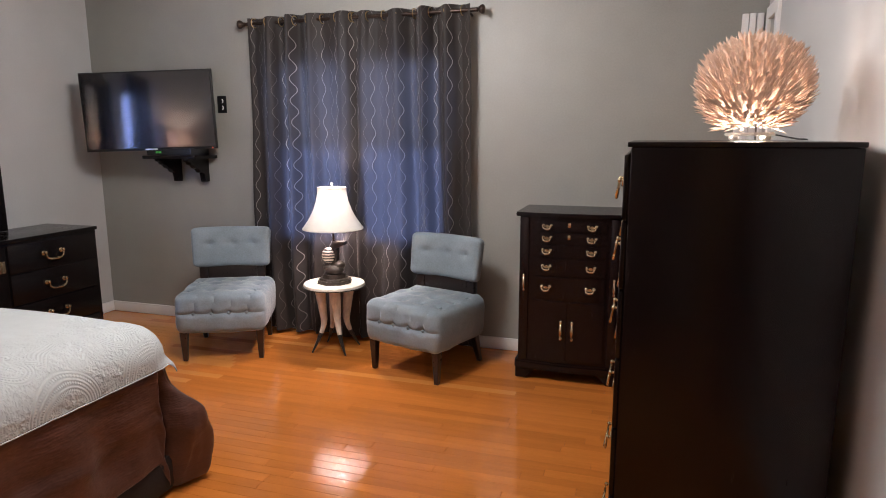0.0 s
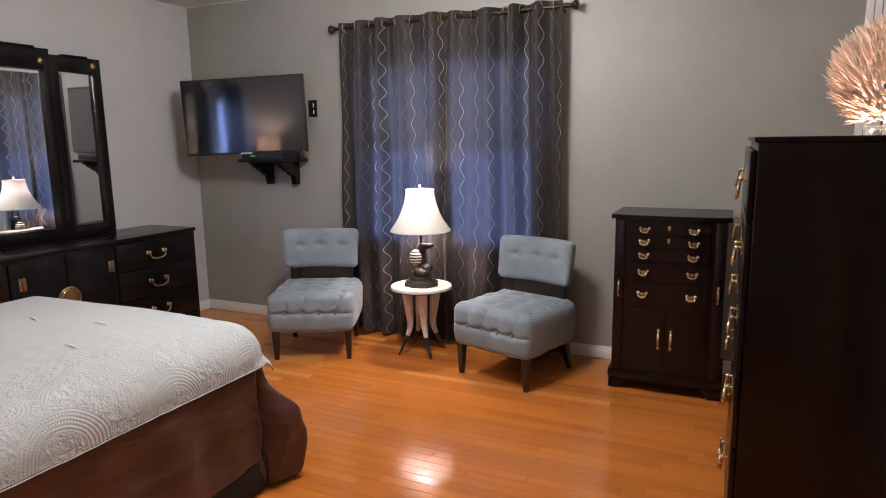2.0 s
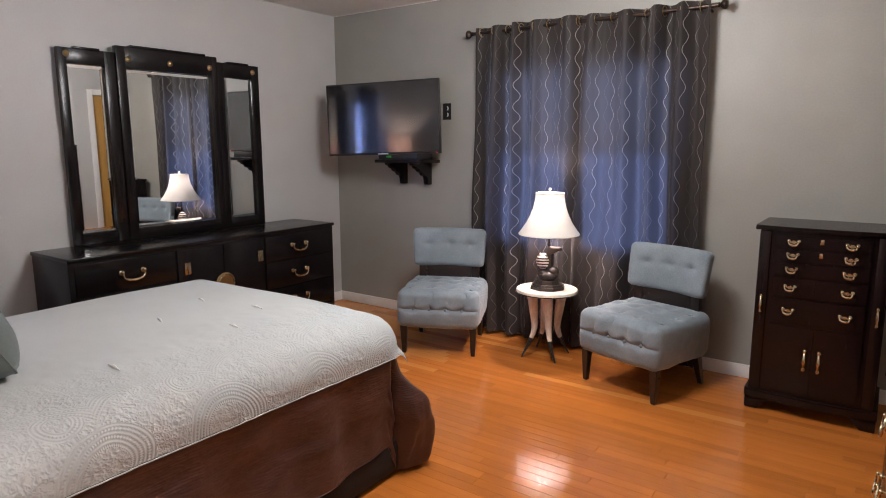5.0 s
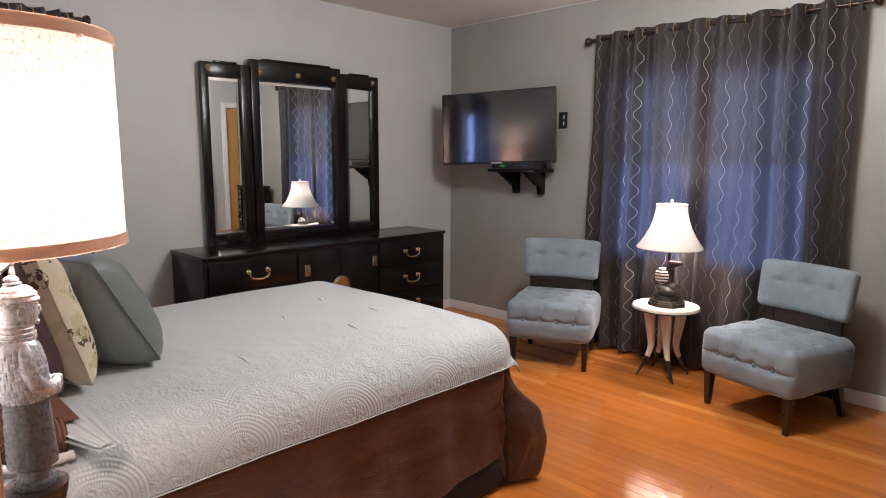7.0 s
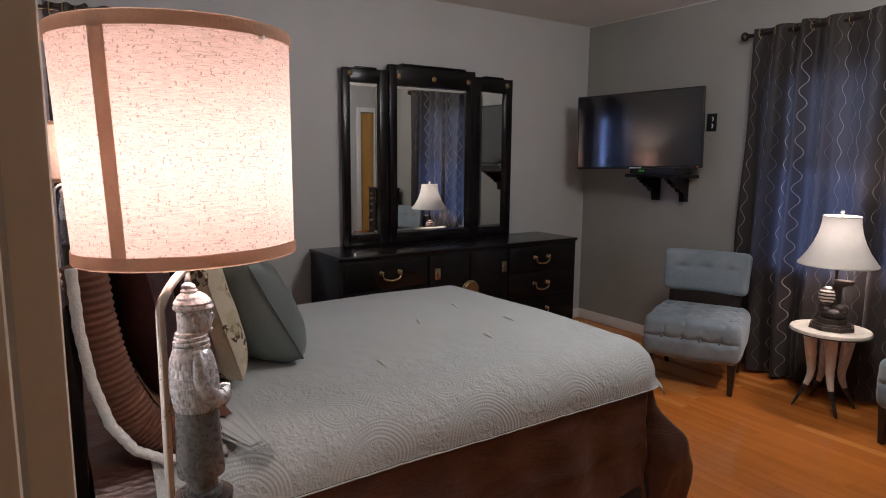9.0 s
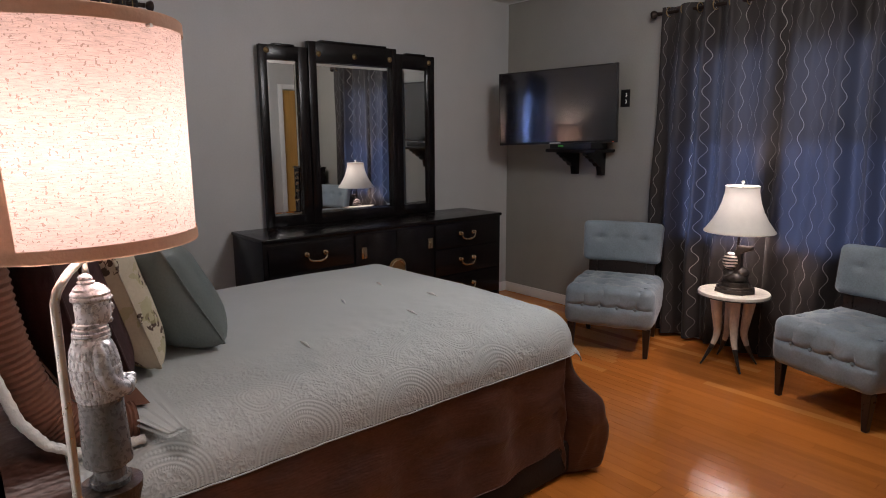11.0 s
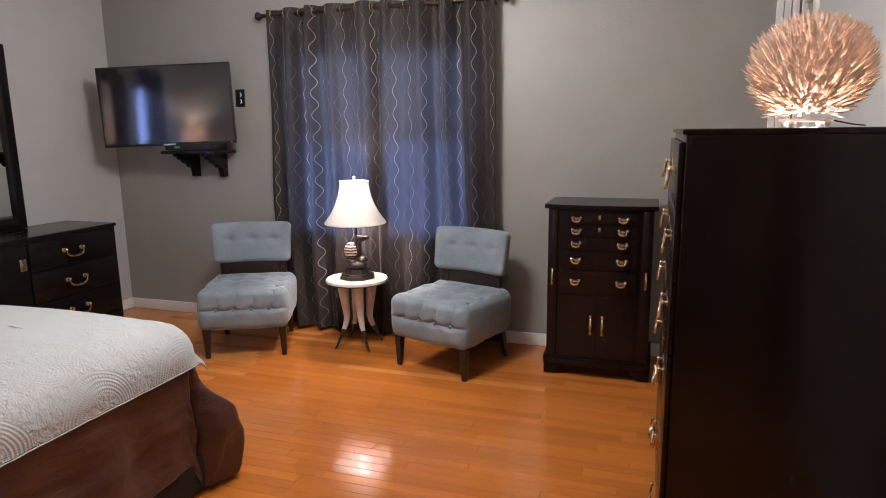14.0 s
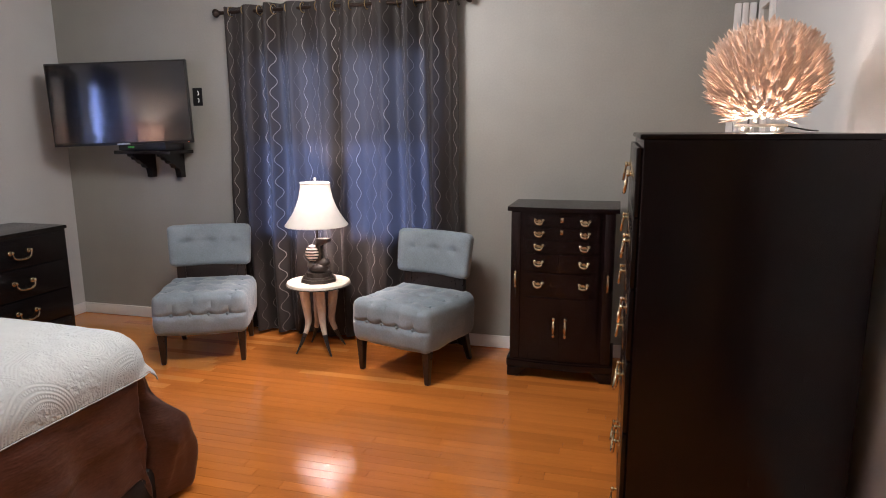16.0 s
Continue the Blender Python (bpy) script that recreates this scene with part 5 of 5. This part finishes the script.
def warrior(label, m):
    """A standing robed figure as one plain mesh, facing +y."""
    own = loft([(0.0, 0.0, 0.058, 0.050), (0.014, 0.0, 0.060, 0.052), (0.018, 0.0, 0.050, 0.040), (0.050, 0.0, 0.050, 0.040)])
    join(own, loft([(0.044, 0.0, 0.056, 0.046), (0.050, 0.0, 0.066, 0.058), (0.058, 0.0, 0.068, 0.060), (0.10, -0.002, 0.066, 0.058), (0.15, -0.003, 0.062, 0.056), (0.20, -0.004, 0.058, 0.054), (0.215, -0.004, 0.054, 0.050)], 40, wave=lambda a, z: 0.022 * math.sin(7 * a + 1.2) * max(0.0, 1 - z / 0.19)))
    trunk = []
    for z in [0.196 + 0.002 * k for k in range(79)]:
        u = (z - 0.196) / 0.156
        belly = 0.058 + 0.008 * math.sin(math.pi * min(1.0, u * 1.25))
        fall = max(0.0, (u - 0.72) / 0.28)
        r = belly * math.sqrt(max(0.02, 1 - 0.80 * fall ** 2.2))
        trunk.append((z, -0.003 - 0.010 * u, r * 1.05, r * 0.90))

    def plates(a, z):
        row = (z - 0.196) / 0.0215
        col = a * 12 / math.pi + (0.0 if int(row) % 2 else 0.5)
        edge = min(row % 1.0, 1 - row % 1.0) * 2.2, min(col % 1.0, 1 - col % 1.0) * 2.4
        return 0.032 * min(1.0, 3 * min(edge)) if z < 0.325 else 0.02

    join(own, loft(trunk, 144, wave=plates))
    for z, r in ((0.344, 0.046), (0.354, 0.045), (0.364, 0.042), (0.373, 0.039)):
        join(own, loft([(z - 0.006, -0.010, r * 0.90, r * 0.90), (z - 0.003, -0.010, r, r), (z + 0.003, -0.010, r, r), (z + 0.006, -0.010, r * 0.88, r * 0.88)], 24))
    join(own, loft([(0.370, -0.006, 0.034, 0.036), (0.380, -0.002, 0.037, 0.041), (0.394, 0.001, 0.040, 0.043), (0.412, 0.000, 0.041, 0.043), (0.428, -0.001, 0.039, 0.042), (0.436, -0.002, 0.034, 0.038)], 28))
    ball(0, 0.042, 0.404, 0.007, 0.010, 0.011, own, 10)
    ball(0, 0.036, 0.386, 0.012, 0.007, 0.004, own, 10)
    ball(0, 0.036, 0.376, 0.013, 0.010, 0.007, own, 10)
    ball(0, 0.040, 0.393, 0.017, 0.006, 0.003, own, 10)
    for sx in (-1, 1):
        ball(sx * 0.016, 0.036, 0.419, 0.012, 0.006, 0.003, own, 8)
        ball(sx * 0.014, 0.036, 0.411, 0.007, 0.005, 0.004, own, 8)
        tube([(sx * 0.0405, -0.004 + 0.010 * math.cos(t), 0.404 + 0.015 * math.sin(t)) for t in [0.5 + 0.45 * k for k in range(12)]], 0.0032, 6, own)
    cap = [(0.424, 0.0, 0.042, 0.045), (0.429, 0.0, 0.047, 0.050), (0.434, -0.001, 0.045, 0.048), (0.436, -0.001, 0.043, 0.046), (0.441, -0.002, 0.045, 0.047), (0.446, -0.003, 0.041, 0.043), (0.448, -0.003, 0.038, 0.040), (0.453, -0.004, 0.036, 0.038), (0.460, -0.006, 0.026, 0.028), (0.463, -0.008, 0.018, 0.019), (0.467, -0.009, 0.020, 0.021), (0.471, -0.009, 0.015, 0.016), (0.474, -0.010, 0.018, 0.018), (0.479, -0.011, 0.016, 0.016), (0.484, -0.012, 0.008, 0.008)]
    join(own, loft(cap, 28, wave=lambda a, z: 0.02 * math.sin(3 * a + 160 * z)))
    for sx in (-1, 1):
        tube([(sx * 0.046, -0.008, 0.332), (sx * 0.060, -0.008, 0.312), (sx * 0.066, -0.006, 0.280), (sx * 0.064, 0.006, 0.248), (sx * 0.052, 0.032, 0.226), (sx * 0.030, 0.058, 0.224), (sx * 0.012, 0.070, 0.228)], [0.012, 0.019, 0.021, 0.021, 0.021, 0.018, 0.014], 14, own)
        tube([(sx * 0.034, 0.052, 0.224), (sx * 0.028, 0.062, 0.225)], [0.022, 0.019], 12, own)
        for k in range(4):
            tube([(sx * (0.016 - 0.004 * k), 0.070 + 0.002 * k, 0.238 - 0.006 * k), (sx * (0.002 - 0.003 * k), 0.084, 0.238 - 0.006 * k)], 0.0045, 6, own)
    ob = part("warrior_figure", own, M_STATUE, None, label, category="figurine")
    ob.matrix_world = m
    return ob


def bedside_lamp(m, turn):
    t = thing("bedside_lamp", m, "lit bedside lamp with oatmeal linen drum shade and silver pole", "lamp", "bedside lamps")
    part("base_plate", box(-0.075, 0.165, -0.085, 0.065, 0.0, 0.020, 0.005), M_CARVED, t, "dark base plate")
    part("pedestal", lathe([(0.040, 0.0205), (0.036, 0.03), (0.030, 0.06), (0.028, 0.29), (0.034, 0.315), (0.036, 0.328)], 20, closed=True), M_CARVED, t, "dark turned pedestal").location = (0.083, -0.016, 0)
    px, py = 0.122, -0.059
    part("pole", tube([(px, py, 0.02), (px, py, 0.50), (px, py, 0.572), (px - 0.003, py + 0.004, 0.584), (px - 0.010, py + 0.012, 0.594), (px - 0.022, py + 0.020, 0.600), (px * 0.35, py * 0.2, 0.606), (0.0, 0.0, 0.609)], 0.0050, 12), M_STEEL, t, "bent silver pole")
    chain = tube([(0.030, -0.008, 0.606), (0.030, -0.008, 0.53)], 0.0012, 6)
    part("pull_ornament", ball(0.030, -0.006, 0.548, 0.006, 0.004, 0.016, ball(0.030, -0.010, 0.582, 0.007, 0.004, 0.014, chain)), M_STEEL, t, "small silver leaf pull")
    part("socket", tube([(0, 0, 0.609), (0, 0, 0.675)], 0.014, 12), M_BRASS, t)
    part("bulb", ball(0, 0, 0.732, 0.028, 0.028, 0.038), M_BULB, t).visible_shadow = False
    z0, z1, r0, r1 = 0.615, 0.884, 0.131, 0.137
    lean = Matrix.Translation((0, 0, z0)) @ Matrix.Rotation(radians(1.5), 4, (0.81, -0.58, 0)) @ Matrix.Translation((0, 0, -z0))
    part("shade", lathe([(r0, z0), (r0 * 0.5 + r1 * 0.5, (z0 + z1) / 2), (r1, z1)], 72), M_LINEN, t, "oatmeal linen drum shade").matrix_basis = lean
    part("shade_band", lathe([(r0 + 0.001, z0 - 0.002), (r0 + 0.0025, z0), (r0 + 0.002, z0 + 0.014)], 72), M_BAND, t, "fabric binding").matrix_basis = lean
    part("shade_band", lathe([(r1 + 0.0025, z1 - 0.014), (r1 + 0.0025, z1), (r1 + 0.001, z1 + 0.002)], 72), M_BAND, t, "fabric binding").matrix_basis = lean
    seam = sheet(2, 12, lambda a, b: ((r0 + (r1 - r0) * b + 0.0015) * math.cos(turn + (a - 0.5) * 0.135), (r0 + (r1 - r0) * b + 0.0015) * math.sin(turn + (a - 0.5) * 0.135), z0 + (z1 - z0) * b))
    part("shade_seam", seam, M_BAND, t, "upright fabric seam").matrix_basis = lean
    for k in range(3):
        a = 2 * math.pi * k / 3 + 0.5
        part("spider_arm", tube([(0, 0, z1 - 0.02), (r1 * math.cos(a), r1 * math.sin(a), z1 - 0.012)], 0.0025, 6), M_STEEL, t)
    return t


bedside_lamp(pose(3.043, -3.915, 0.663), radians(-44))
bedside_lamp(pose(0.42, -3.90, 0.663), radians(-40))
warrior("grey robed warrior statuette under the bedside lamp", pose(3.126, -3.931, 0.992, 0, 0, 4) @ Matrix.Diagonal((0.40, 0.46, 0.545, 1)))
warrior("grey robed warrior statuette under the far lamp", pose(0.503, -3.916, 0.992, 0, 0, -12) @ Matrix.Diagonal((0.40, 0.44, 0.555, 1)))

# ---- the floor: oak strips along the window wall ----
part("floor", box(2.9, RX + WT, -5.7, FY - WT, -0.06, -0.004, 0, box(-WT, RX + WT, FY - WT, WT, -0.06, -0.004, 0)), M_GAP, None, "polished orange oak strip floor", False, "structure", "floor")
floor_ob = bpy.data.objects["floor"]
rf = random.Random(11)
ROW = 0.0572
strips = []
y = -0.001
while y > -5.6:
    x = 0.001 - rf.uniform(0, 1.1)
    while x < RX:
        ln = rf.choice((0.45, 0.62, 0.8, 1.0, 1.25, 1.5)) * rf.uniform(0.9, 1.1)
        a, b = max(0.001, x), min(RX - 0.001, x + ln)
        if b - a > 0.02:
            strips.append((a, b, y - ROW, y))
        x += ln
    y -= ROW


def strip_mesh(bm, a, b, y0, y1, top):
    e = 0.0009
    tilt = rf.uniform(-0.00010, 0.00010)
    lo = [bm.verts.new(p) for p in ((a + 0.0004, y0 + 0.0003, -0.0038), (b - 0.0004, y0 + 0.0003, -0.0038), (b - 0.0004, y1 - 0.0003, -0.0038), (a + 0.0004, y1 - 0.0003, -0.0038))]
    md = [bm.verts.new((v.co.x, v.co.y, top - e)) for v in lo]
    hi = [bm.verts.new(p) for p in ((a + e, y0 + e, top - tilt), (b - e, y0 + e, top - tilt), (b - e, y1 - e, top + tilt), (a + e, y1 - e, top + tilt))]
    for k in range(4):
        n = (k + 1) % 4
        bm.faces.new((lo[k], lo[n], md[n], md[k]))
        bm.faces.new((md[k], md[n], hi[n], hi[k]))
    bm.faces.new(hi)


count = 0
rest = bmesh.new()
for a, b, y0, y1 in strips:
    top = -0.0003 * rf.random()
    if y1 < FY - WT - 0.06 and b < 3.0:
        continue
    if b > 1.9 and y0 > -2.95 and count < 300:
        bm = bmesh.new()
        strip_mesh(bm, a, b, y0, y1, top)
        part("plank", bm, M_FLOOR, floor_ob, smooth=False)
        count += 1
    else:
        strip_mesh(rest, a, b, y0, y1, top)
part("planks", rest, M_FLOOR, floor_ob, smooth=False, kind="stuff")
